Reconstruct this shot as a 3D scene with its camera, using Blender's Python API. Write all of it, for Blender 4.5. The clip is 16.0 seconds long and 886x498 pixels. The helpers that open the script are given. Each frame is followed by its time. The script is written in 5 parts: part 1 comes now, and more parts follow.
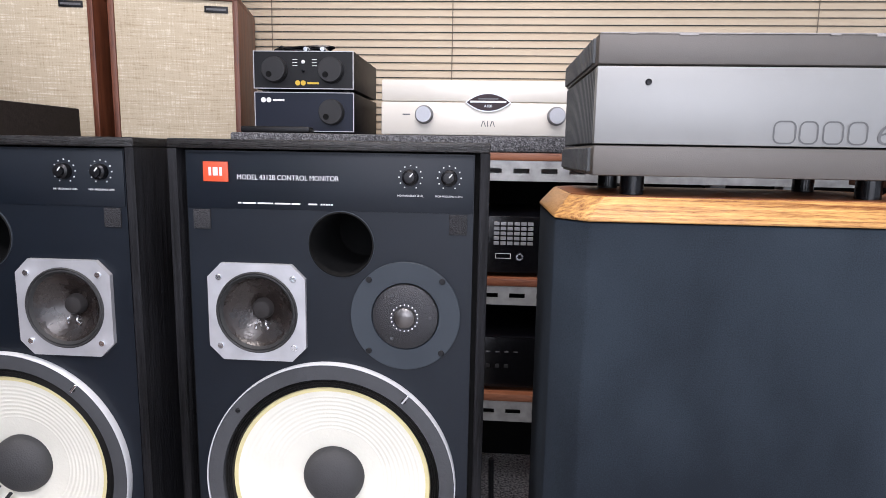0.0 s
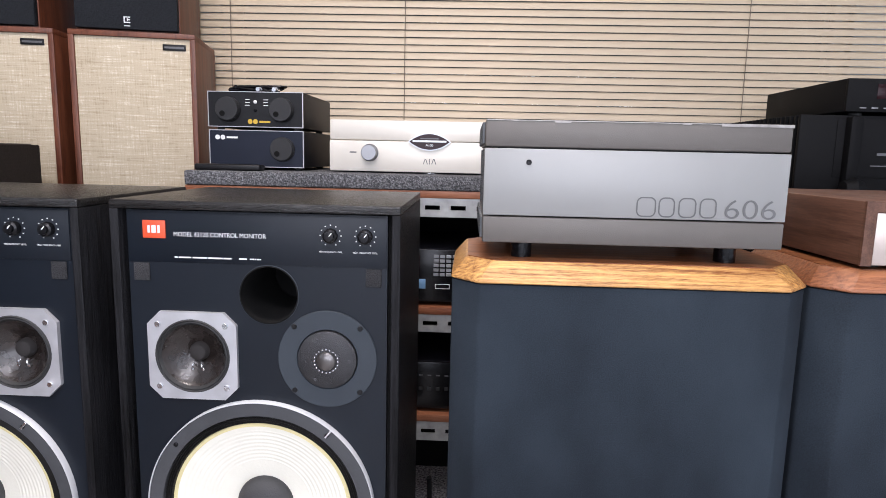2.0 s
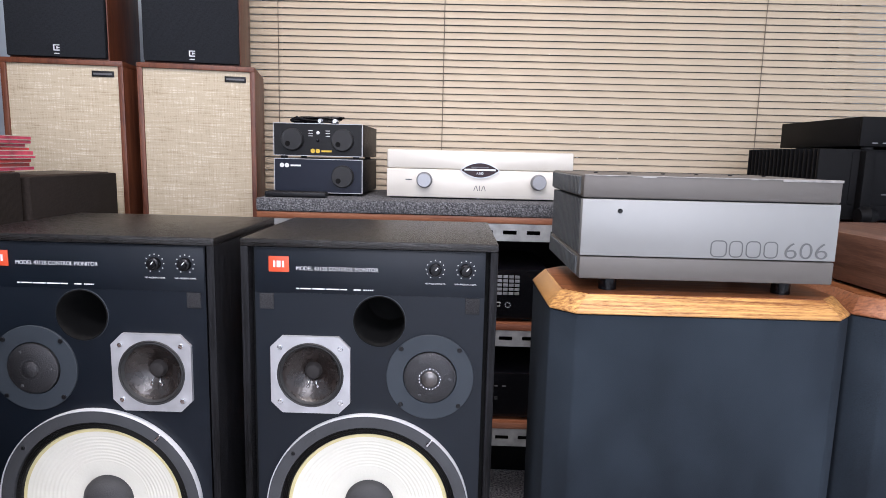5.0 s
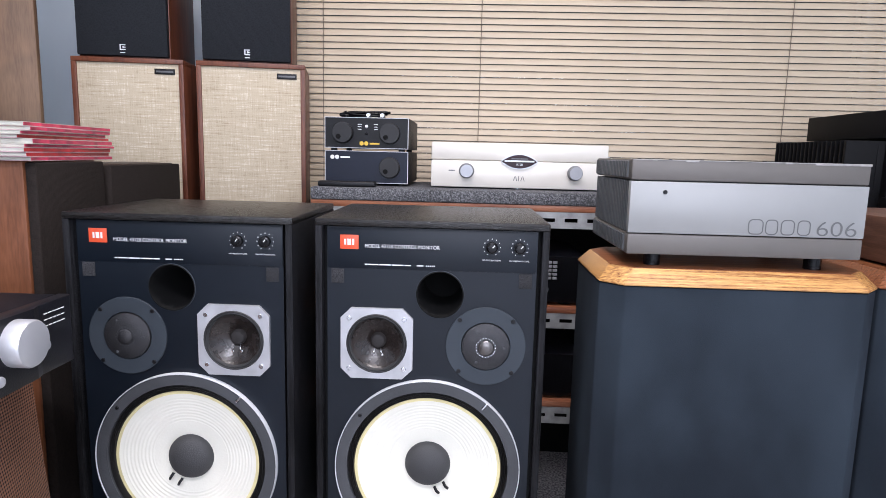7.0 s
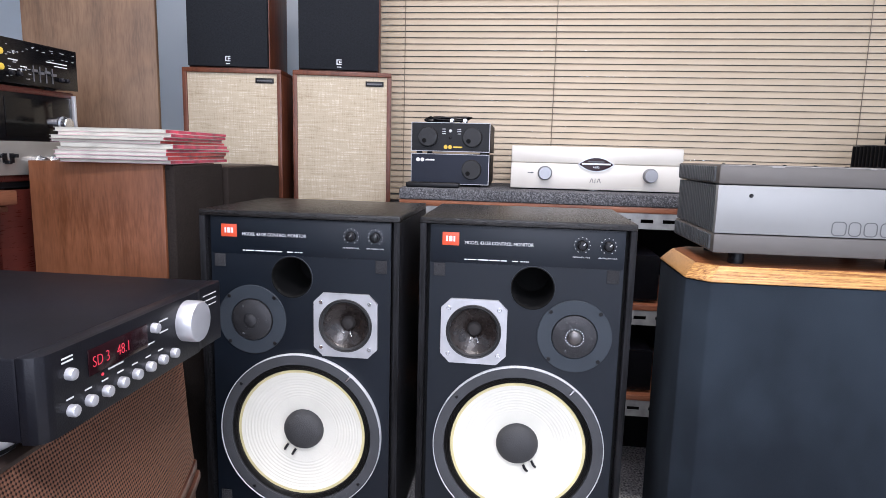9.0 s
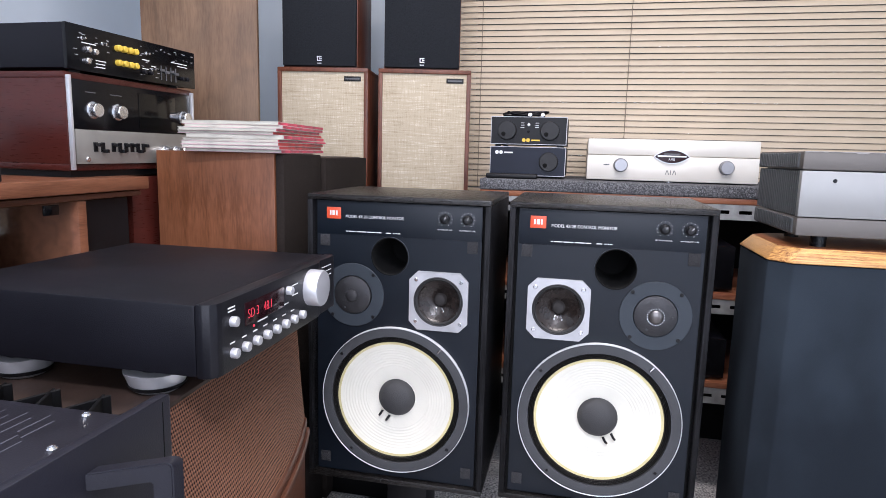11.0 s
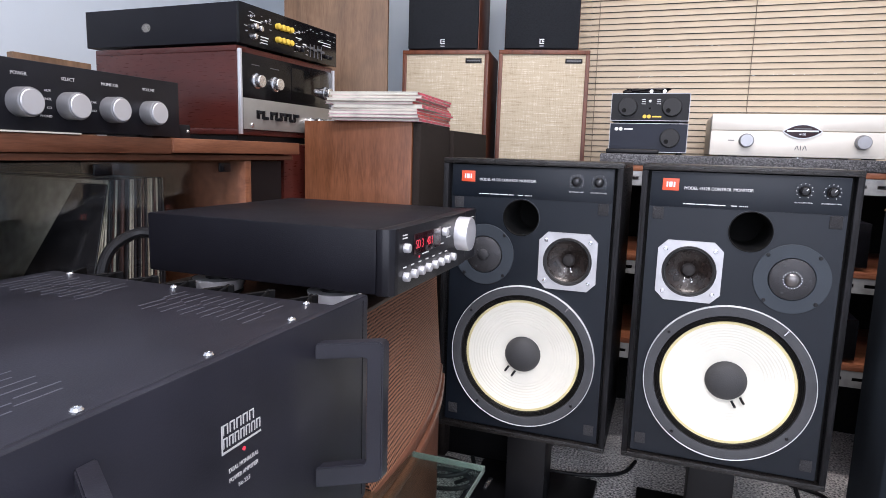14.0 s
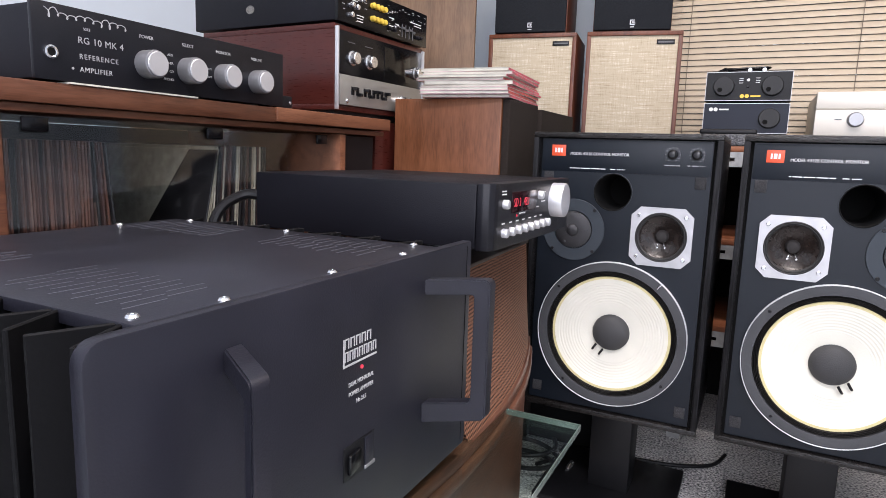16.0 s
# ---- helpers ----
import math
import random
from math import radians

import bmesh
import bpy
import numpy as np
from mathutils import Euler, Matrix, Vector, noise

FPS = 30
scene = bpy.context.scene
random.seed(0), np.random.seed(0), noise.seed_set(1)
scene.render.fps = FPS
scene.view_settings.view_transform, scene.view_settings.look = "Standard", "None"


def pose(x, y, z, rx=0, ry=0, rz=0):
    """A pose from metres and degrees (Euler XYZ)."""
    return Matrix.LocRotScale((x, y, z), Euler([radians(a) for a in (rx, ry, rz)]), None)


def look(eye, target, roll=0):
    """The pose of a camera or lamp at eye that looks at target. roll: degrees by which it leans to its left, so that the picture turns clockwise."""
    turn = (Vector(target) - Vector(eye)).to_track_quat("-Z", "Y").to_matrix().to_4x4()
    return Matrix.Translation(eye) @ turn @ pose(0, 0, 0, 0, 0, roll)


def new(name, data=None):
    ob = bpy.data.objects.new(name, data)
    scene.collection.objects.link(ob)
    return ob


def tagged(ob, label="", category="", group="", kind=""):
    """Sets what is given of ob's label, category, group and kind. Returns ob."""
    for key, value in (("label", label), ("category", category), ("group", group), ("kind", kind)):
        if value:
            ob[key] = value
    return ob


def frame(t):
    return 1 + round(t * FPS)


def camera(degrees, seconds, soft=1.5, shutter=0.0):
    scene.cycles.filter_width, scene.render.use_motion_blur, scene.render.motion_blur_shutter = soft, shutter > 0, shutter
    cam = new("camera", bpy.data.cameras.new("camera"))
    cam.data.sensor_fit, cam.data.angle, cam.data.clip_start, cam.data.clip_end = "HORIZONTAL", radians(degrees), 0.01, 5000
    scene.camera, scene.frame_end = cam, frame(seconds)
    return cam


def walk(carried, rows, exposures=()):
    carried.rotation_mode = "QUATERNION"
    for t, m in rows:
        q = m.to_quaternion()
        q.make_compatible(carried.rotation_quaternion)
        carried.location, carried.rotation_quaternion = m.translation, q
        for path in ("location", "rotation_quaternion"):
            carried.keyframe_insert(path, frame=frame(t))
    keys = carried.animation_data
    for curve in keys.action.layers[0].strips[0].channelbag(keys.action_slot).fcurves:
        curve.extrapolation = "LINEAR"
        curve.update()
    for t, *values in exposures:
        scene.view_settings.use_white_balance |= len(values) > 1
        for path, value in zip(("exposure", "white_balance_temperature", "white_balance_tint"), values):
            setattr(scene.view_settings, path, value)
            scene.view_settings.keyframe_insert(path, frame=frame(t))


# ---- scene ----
cam = camera(70.7, 16.0, soft=0.6)
PATH = [
    (0, (0.179, 0.114, 0.807), (0.043, 2.086, 0.503), 1.0),
    (0.5, (0.201, 0.104, 0.829), (0.073, 2.077, 0.53), 1.1),
    (1, (0.226, 0.091, 0.851), (0.112, 2.065, 0.549), 1.1),
    (1.5, (0.252, 0.066, 0.871), (0.156, 2.041, 0.569), 1.2),
    (2, (0.264, 0.048, 0.882), (0.184, 2.024, 0.583), 1.3),
    (2.5, (0.267, 0.023, 0.904), (0.204, 2.0, 0.604), 1.3),
    (3, (0.258, 0.003, 0.923), (0.209, 1.98, 0.624), 1.3),
    (3.5, (0.234, -0.014, 0.935), (0.197, 1.963, 0.641), 1.4),
    (4, (0.187, -0.03, 0.941), (0.16, 1.948, 0.645), 1.4),
    (6.5, (0.067, -0.125, 0.925), (0.011, 1.852, 0.63), 1.4),
    (7, (0.055, -0.152, 0.919), (-0.022, 1.825, 0.622), 1.4),
    (7.5, (0.043, -0.175, 0.92), (-0.06, 1.8, 0.623), 1.4),
    (8, (0.019, -0.202, 0.927), (-0.119, 1.771, 0.63), 1.5),
    (8.5, (0.0, -0.227, 0.928), (-0.186, 1.741, 0.627), 1.5),
    (11, (-0.065, -0.35, 0.904), (-0.47, 1.585, 0.598), 1.5),
    (11.5, (-0.075, -0.371, 0.893), (-0.522, 1.554, 0.584), 1.5),
    (12, (-0.091, -0.382, 0.873), (-0.575, 1.535, 0.568), 1.5),
    (12.5, (-0.1, -0.402, 0.863), (-0.623, 1.504, 0.558), 1.6),
    (13, (-0.111, -0.42, 0.852), (-0.677, 1.474, 0.547), 1.7),
    (13.5, (-0.121, -0.436, 0.842), (-0.731, 1.445, 0.538), 1.7),
    (14, (-0.129, -0.447, 0.828), (-0.798, 1.413, 0.523), 1.7),
    (14.5, (-0.132, -0.455, 0.813), (-0.855, 1.384, 0.508), 1.8),
    (15, (-0.14, -0.463, 0.796), (-0.92, 1.353, 0.493), 1.8),
    (15.5, (-0.147, -0.471, 0.781), (-0.976, 1.323, 0.478), 1.8),
    (16, (-0.154, -0.474, 0.769), (-1.032, 1.297, 0.464), 1.9),
]
walk(cam, [(t, look(eye, target, roll)) for t, eye, target, roll in PATH], exposures=[(0, 0.26, 6330, 20), (4, 0.25, 6290, 20), (6.5, 0.27, 6050, 20), (12.5, 0.30, 6110, 20), (15.5, 0.32, 6420, 20), (16, 0.32, 6440, 20)])

# ---- light ----
world = bpy.data.worlds.new("room_world")
scene.world = world
world.use_nodes = True
world.node_tree.nodes["Background"].inputs[0].default_value = (0.9, 0.95, 1.0, 1)
world.node_tree.nodes["Background"].inputs[1].default_value = 0.05


def area_lamp(name, m, sx, sy, power, colour):
    data = bpy.data.lights.new(name, "AREA")
    data.shape, data.size, data.size_y, data.energy, data.color = "RECTANGLE", sx, sy, power, colour
    ob = new(name, data)
    ob.matrix_world = m
    return ob


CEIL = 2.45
# overhead lamps added out of view to brighten the room
area_lamp("added_ceiling_lamp", pose(0.0, 0.5, CEIL - 0.09), 1.2, 0.25, 20, (1.0, 0.93, 0.83))
area_lamp("added_ceiling_lamp", pose(0.15, -1.0, CEIL - 0.09), 1.2, 0.25, 40, (0.97, 0.97, 1.0))
# daylight through the shop window behind the camera
area_lamp("window_daylight", pose(0.6, -2.57, 1.40, 90, 0, 0), 2.6, 1.6, 66, (0.86, 0.93, 1.0))


# ---- materials ----
def node_mat(name, rough=0.5, metal=0.0, spec=0.5):
    m = bpy.data.materials.new(name)
    m.use_nodes = True
    nt = m.node_tree
    b = nt.nodes["Principled BSDF"]
    b.inputs["Roughness"].default_value = rough
    b.inputs["Metallic"].default_value = metal
    b.inputs["Specular IOR Level"].default_value = spec
    return m, nt, b


def noise_node(nt, scale, stretch=(1, 1, 1), detail=4, seedshift=0.0):
    tc = nt.nodes.new("ShaderNodeTexCoord")
    mp = nt.nodes.new("ShaderNodeMapping")
    mp.inputs["Scale"].default_value = stretch
    mp.inputs["Location"].default_value = (seedshift, seedshift * 0.7, seedshift * 1.3)
    n = nt.nodes.new("ShaderNodeTexNoise")
    n.inputs["Scale"].default_value = scale
    n.inputs["Detail"].default_value = detail
    nt.links.new(tc.outputs["Object"], mp.inputs[0])
    nt.links.new(mp.outputs[0], n.inputs["Vector"])
    return n


def ramp(nt, src, stops):
    r = nt.nodes.new("ShaderNodeValToRGB")
    e = r.color_ramp.elements
    while len(e) < len(stops):
        e.new(0.5)
    for el, (p, c) in zip(e, stops):
        el.position, el.color = p, (*c, 1)
    nt.links.new(src, r.inputs[0])
    return r


def bump(nt, b, src, strength, distance=0.002):
    n = nt.nodes.new("ShaderNodeBump")
    n.inputs["Strength"].default_value = strength
    n.inputs["Distance"].default_value = distance
    nt.links.new(src, n.inputs["Height"])
    nt.links.new(n.outputs[0], b.inputs["Normal"])
    return n


def vary_rough(nt, b, src, low, high):
    mr = nt.nodes.new("ShaderNodeMapRange")
    mr.inputs[3].default_value, mr.inputs[4].default_value = low, high
    nt.links.new(src, mr.inputs[0])
    nt.links.new(mr.outputs[0], b.inputs["Roughness"])


def scaled(c, k):
    return tuple(min(1, v * k) for v in c)


def plain(name, c, rough=0.5, metal=0.0, vary=0.18, scale=9, fine=0.12, fscale=260, spec=0.5):
    """A painted, moulded or metal surface with soft stains and fine grain."""
    m, nt, b = node_mat(name, rough, metal, spec)
    n = noise_node(nt, scale)
    r = ramp(nt, n.outputs["Fac"], [(0.3, scaled(c, 1 - vary)), (0.7, scaled(c, 1 + vary))])
    nt.links.new(r.outputs[0], b.inputs["Base Color"])
    vary_rough(nt, b, n.outputs["Fac"], max(0.03, rough - 0.1), min(1, rough + 0.1))
    f = noise_node(nt, fscale, detail=2)
    bump(nt, b, f.outputs["Fac"], fine, 0.001)
    return m


def wood(name, dark, light, stretch=(1, 14, 14), rough=0.45, scale=6, relief=0.25, spec=0.4):
    """Grain that runs along the axis with the small stretch."""
    m, nt, b = node_mat(name, rough, 0.0, spec)
    n = noise_node(nt, scale, stretch, 6)
    big = noise_node(nt, 2.2, (1, 2, 2), 2, 3.1)
    fine = noise_node(nt, scale * 9, stretch, 3, 1.7)
    mix = nt.nodes.new("ShaderNodeMix")
    mix.data_type = "FLOAT"
    mix.inputs[0].default_value = 0.4
    nt.links.new(n.outputs["Fac"], mix.inputs[2])
    nt.links.new(fine.outputs["Fac"], mix.inputs[3])
    add = nt.nodes.new("ShaderNodeMath")
    add.operation = "MULTIPLY_ADD"
    add.inputs[1].default_value = 0.35
    nt.links.new(big.outputs["Fac"], add.inputs[0])
    nt.links.new(mix.outputs[0], add.inputs[2])
    r = ramp(nt, add.outputs[0], [(0.54, dark), (0.66, scaled([(p + q) / 2 for p, q in zip(dark, light)], 1)), (0.80, light)])
    nt.links.new(r.outputs[0], b.inputs["Base Color"])
    vary_rough(nt, b, fine.outputs["Fac"], rough - 0.12, rough + 0.14)
    bump(nt, b, mix.outputs[0], relief, 0.0015)
    return m


def stained(m, low, size, shade):
    """Lays soft water marks with a darker rim over a finished wood."""
    nt = m.node_tree
    b = nt.nodes["Principled BSDF"]
    src = b.inputs["Base Color"].links[0].from_socket
    n = noise_node(nt, size, (1, 1, 0.7), 3, 6.0)
    r = ramp(nt, n.outputs["Fac"], [(low, (1, 1, 1)), (low + 0.07, scaled((1, 1, 1), shade)), (low + 0.10, scaled((1, 0.97, 0.94), shade * 1.15)), (low + 0.3, scaled((1, 0.97, 0.94), shade * 1.3))])
    mix = nt.nodes.new("ShaderNodeMix")
    mix.data_type, mix.blend_type = "RGBA", "MULTIPLY"
    mix.inputs[0].default_value = 1.0
    nt.links.new(src, mix.inputs[6])
    nt.links.new(r.outputs[0], mix.inputs[7])
    nt.links.new(mix.outputs[2], b.inputs["Base Color"])
    return m


def weave(name, dark, light, sx, sy, rough=0.9, relief=0.6, blotch=0.2, axes="XZ", thread=0.22):
    """Woven cloth: two crossing bands with uneven threads."""
    m, nt, b = node_mat(name, rough, 0.0, 0.15)
    tc = nt.nodes.new("ShaderNodeTexCoord")
    waves = []
    for ax, s in zip(axes, (sx, sy)):
        w = nt.nodes.new("ShaderNodeTexWave")
        w.bands_direction = ax
        w.inputs["Scale"].default_value = s
        w.inputs["Distortion"].default_value = 1.2
        w.inputs["Detail"].default_value = 2
        w.inputs["Detail Scale"].default_value = 0.6
        nt.links.new(tc.outputs["Object"], w.inputs["Vector"])
        waves.append(w)
    mul = nt.nodes.new("ShaderNodeMath")
    mul.operation = "ADD"
    nt.links.new(waves[0].outputs["Fac"], mul.inputs[0])
    nt.links.new(waves[1].outputs["Fac"], mul.inputs[1])
    st = [1, 1, 1]
    st["XYZ".index(axes[0])] = 0.25
    n = noise_node(nt, 190, tuple(3 * v for v in st), 3)
    st2 = [1, 1, 1]
    st2["XYZ".index(axes[1])] = 0.25
    n2 = noise_node(nt, 230, tuple(3 * v for v in st2), 3, 2.0)
    a = nt.nodes.new("ShaderNodeMath")
    a.operation = "MULTIPLY_ADD"
    a.inputs[1].default_value = thread
    nt.links.new(mul.outputs[0], a.inputs[0])
    ad = nt.nodes.new("ShaderNodeMath")
    ad.operation = "ADD"
    nt.links.new(n.outputs["Fac"], ad.inputs[0])
    nt.links.new(n2.outputs["Fac"], ad.inputs[1])
    half = nt.nodes.new("ShaderNodeMath")
    half.operation = "MULTIPLY"
    half.inputs[1].default_value = 0.5 * (1 + blotch)
    nt.links.new(ad.outputs[0], half.inputs[0])
    nt.links.new(half.outputs[0], a.inputs[2])
    r = ramp(nt, a.outputs[0], [(0.45, dark), (0.95, light)])
    nt.links.new(r.outputs[0], b.inputs["Base Color"])
    bump(nt, b, a.outputs[0], relief, 0.001)
    return m


def slubbed(name, dark, mid, light):
    """Loose linen: uneven thick threads lying across and fewer upright."""
    m, nt, b = node_mat(name, 0.95, 0.0, 0.12)
    across = noise_node(nt, 55, (0.35, 1, 6.0), 4)
    upright = noise_node(nt, 60, (6.0, 1, 0.4), 4, 3.0)
    fine = noise_node(nt, 420, (1, 1, 1), 2, 7.0)
    patch = noise_node(nt, 14, (1, 1, 1), 3, 9.0)
    total = None
    for n, k in ((across, 0.50), (upright, 0.30), (fine, 0.16), (patch, 0.14)):
        a = nt.nodes.new("ShaderNodeMath")
        a.operation = "MULTIPLY_ADD"
        a.inputs[1].default_value = k
        a.inputs[2].default_value = -0.05
        nt.links.new(n.outputs["Fac"], a.inputs[0])
        if total is not None:
            nt.links.new(total.outputs[0], a.inputs[2])
        total = a
    r = ramp(nt, total.outputs[0], [(0.36, dark), (0.47, mid), (0.54, mid), (0.64, light)])
    nt.links.new(r.outputs[0], b.inputs["Base Color"])
    bump(nt, b, total.outputs[0], 0.5, 0.002)
    return m


def brushed_cloth(name, dark, light):
    """Tight dark cloth: faint rubbed patches over very fine threads."""
    m, nt, b = node_mat(name, 0.92, 0.0, 0.18)
    patch = noise_node(nt, 5.5, (1, 1, 0.6), 5, 2.0)
    thread = noise_node(nt, 700, (1, 1, 1), 2, 5.0)
    a = nt.nodes.new("ShaderNodeMath")
    a.operation = "MULTIPLY_ADD"
    a.inputs[1].default_value = 0.35
    nt.links.new(thread.outputs["Fac"], a.inputs[0])
    nt.links.new(patch.outputs["Fac"], a.inputs[2])
    r = ramp(nt, a.outputs[0], [(0.52, dark), (0.82, light)])
    nt.links.new(r.outputs[0], b.inputs["Base Color"])
    bump(nt, b, thread.outputs["Fac"], 0.25, 0.0006)
    return m


def speckle(name, stops, scale, rough=0.95, relief=1.0):
    m, nt, b = node_mat(name, rough)
    n = noise_node(nt, scale, detail=3)
    big = noise_node(nt, 5, detail=3, seedshift=4)
    a = nt.nodes.new("ShaderNodeMath")
    a.operation = "MULTIPLY_ADD"
    a.inputs[1].default_value = 0.25
    nt.links.new(big.outputs["Fac"], a.inputs[0])
    nt.links.new(n.outputs["Fac"], a.inputs[2])
    r = ramp(nt, a.outputs[0], stops)
    nt.links.new(r.outputs[0], b.inputs["Base Color"])
    bump(nt, b, n.outputs["Fac"], relief, 0.004)
    return m


def glowing(name, c, strength):
    m, nt, b = node_mat(name, 0.4)
    b.inputs["Base Color"].default_value = (*scaled(c, 0.2), 1)
    b.inputs["Emission Color"].default_value = (*c, 1)
    b.inputs["Emission Strength"].default_value = strength
    return m


EBONY = wood("ebonised_oak", (0.002, 0.002, 0.003), (0.009, 0.009, 0.010), (1, 1.2, 22), 0.42, 7, 0.6, 0.25)
EBONY_TOP = wood("ebonised_oak_top", (0.002, 0.002, 0.002), (0.016, 0.014, 0.013), (1, 22, 22), 0.28, 9, 0.9, 0.4)
EBONY_SIDE = wood("ebonised_oak_side", (0.001, 0.001, 0.001), (0.015, 0.015, 0.017), (30, 30, 1), 0.45, 9, 1.0, 0.16)
BAFFLE = plain("blue_black_baffle_paint", (0.0036, 0.0066, 0.0116), 0.45, vary=0.16, scale=4, spec=0.34, fine=0.06)
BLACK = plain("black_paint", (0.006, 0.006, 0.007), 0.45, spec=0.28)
BLACK_GLOSS = plain("black_gloss_plastic", (0.004, 0.004, 0.005), 0.2, fine=0.02, spec=0.3)
BLACK_METAL = plain("black_anodised_metal", (0.009, 0.009, 0.012), 0.38, 0.1, fine=0.2, fscale=500, spec=0.28)
BLACK_CASE = plain("black_textured_case", (0.0065, 0.0065, 0.0095), 0.46, fine=0.3, fscale=900, spec=0.2)
NAVY_METAL = plain("blue_black_anodised_metal", (0.0150, 0.0150, 0.0218), 0.40, 0.1, vary=0.24, fine=0.15, fscale=600, spec=0.36)
DARK_BACK = plain("dark_cabinet_back", (0.011, 0.010, 0.012), 0.6, spec=0.2)
# near-black that puts the shade of hollows into the colour
VOID = plain("near_black_inside_shade", (0.0015, 0.0015, 0.0015), 0.9, spec=0.28)
# pale colour holds the light that embossed louvre edges catch
LOUVRE = plain("lit_louvre_edges", (0.105, 0.105, 0.125), 0.4, 0.3)
MATT_BLACK = plain("matt_black_paint", (0.004, 0.004, 0.0045), 0.6, spec=0.12)
NAVY_FACE = plain("dark_navy_face", (0.006, 0.009, 0.020), 0.45, spec=0.3)
RUBBER = plain("black_rubber", (0.02, 0.02, 0.02), 0.7)
CONE = plain("white_paper_cone", (0.77, 0.745, 0.64), 0.75, vary=0.04, scale=14, fine=0.25)
CONE_EDGE = plain("yellowed_cone_edge", (0.66, 0.58, 0.30), 0.7, vary=0.12, scale=20)
SURROUND = plain("black_cloth_surround", (0.017, 0.016, 0.015), 0.45, spec=0.3)
BASKET = plain("grey_black_gasket", (0.060, 0.062, 0.066), 0.65, fine=0.5, fscale=300, spec=0.28)
CAP = plain("grey_dust_cap", (0.045, 0.045, 0.046), 0.75, vary=0.2, fine=0.5, fscale=500)
CHROME = plain("bright_metal", (0.75, 0.76, 0.78), 0.22, 0.95, vary=0.08)
ALU = plain("brushed_aluminium", (0.62, 0.63, 0.65), 0.38, 0.55, vary=0.08, fscale=400)
PLATE = plain("dull_cast_plate", (0.47, 0.47, 0.485), 0.45, 0.45, vary=0.12, scale=30, fscale=300)
ALU_WHITE = plain("pale_silver_plate", (0.70, 0.71, 0.72), 0.45, 0.25, vary=0.06)
MIDCONE = plain("glossy_brown_black_cone", (0.020, 0.015, 0.013), 0.27, vary=0.35, scale=60, fine=0.5, fscale=260, spec=0.6)
MIDCAP = plain("dark_felt_cap", (0.02, 0.017, 0.016), 0.8, fine=0.6, fscale=500)
TWEET = plain("grey_blue_tweeter_plate", (0.034, 0.042, 0.051), 0.6, vary=0.08, spec=0.28)
DOME = plain("dull_metal_dome", (0.16, 0.15, 0.145), 0.3, 0.8)
MESH = plain("black_wire_mesh", (0.048, 0.048, 0.051), 0.35, 0.6, fine=1.0, fscale=900)
ORANGE = plain("orange_red_badge", (0.75, 0.09, 0.03), 0.45, vary=0.05)
WHITE_INK = plain("white_print", (0.75, 0.75, 0.74), 0.6, vary=0.05)
PALE_INK = plain("pale_worn_grey_print", (0.095, 0.095, 0.095), 0.5, vary=0.1)
GREY_INK = plain("grey_print", (0.10, 0.10, 0.105), 0.5, vary=0.1)
GOLD_INK = plain("gold_print", (0.65, 0.42, 0.05), 0.4, 0.4)
VELCRO = speckle("black_hook_tape", [(0.45, (0.008, 0.008, 0.009)), (0.8, (0.065, 0.065, 0.07))], 900)
QUAD_TOP = plain("warm_grey_cast_case", (0.110, 0.099, 0.088), 0.5, 0.15, vary=0.08, fine=0.15, fscale=900)
QUAD_PANEL = plain("light_grey_front_panel", (0.262, 0.262, 0.253), 0.42, 0.2, vary=0.05, fine=0.03, fscale=900)
QUAD_FIN = plain("dark_grey_cast_fins", (0.085, 0.09, 0.092), 0.45, 0.3)
WORN = plain("bare_worn_metal", (0.27, 0.255, 0.24), 0.5, 0.4, vary=0.3, scale=80)
OAK = wood("honey_oak", (0.17, 0.055, 0.015), (0.72, 0.40, 0.13), (1, 22, 30), 0.3, 11, 0.5)
OAK_TOP = wood("dark_oiled_oak", (0.12, 0.035, 0.012), (0.32, 0.12, 0.045), (1, 16, 16), 0.35, 6, 0.4)
RED_OAK = wood("reddish_oak", (0.13, 0.040, 0.016), (0.36, 0.14, 0.060), (1, 22, 30), 0.3, 11, 0.5)
TOWER_CLOTH = brushed_cloth("blue_black_speaker_cloth", (0.0095, 0.0130, 0.0180), (0.0245, 0.0335, 0.0440))
LINEN = slubbed("beige_linen_cloth", (0.37, 0.30, 0.205), (0.50, 0.425, 0.31), (0.66, 0.60, 0.48))
BLACK_CLOTH = weave("black_grille_cloth", (0.006, 0.007, 0.009), (0.022, 0.024, 0.028), 260, 260)
BROWN_CLOTH = weave("dark_brown_grille_cloth", (0.009, 0.007, 0.006), (0.026, 0.020, 0.017), 200, 200)
# the dark speaker's own veneer; also a shaded stand-in on the cane cabinet
DARK_BOX = wood("dark_brown_and_shaded_veneer", (0.022, 0.014, 0.011), (0.045, 0.028, 0.021), (7, 7, 1), 0.45, 4, 0.12)
CANE = weave("brown_cane_cloth", (0.010, 0.005, 0.004), (0.245, 0.115, 0.070), 72, 72, 0.6, 1.0, -0.3, axes="YZ", thread=0.42)
WALNUT = wood("red_walnut_veneer", (0.068, 0.019, 0.009), (0.160, 0.051, 0.024), (9, 9, 1), 0.42, 5, 0.15)
WALNUT_L = wood("light_walnut_edge", (0.105, 0.036, 0.017), (0.215, 0.085, 0.043), (12, 1, 12), 0.4, 5, 0.2)
WALNUT_H = wood("red_walnut_edge", (0.059, 0.019, 0.009), (0.134, 0.052, 0.028), (12, 1, 12), 0.4, 5, 0.2)
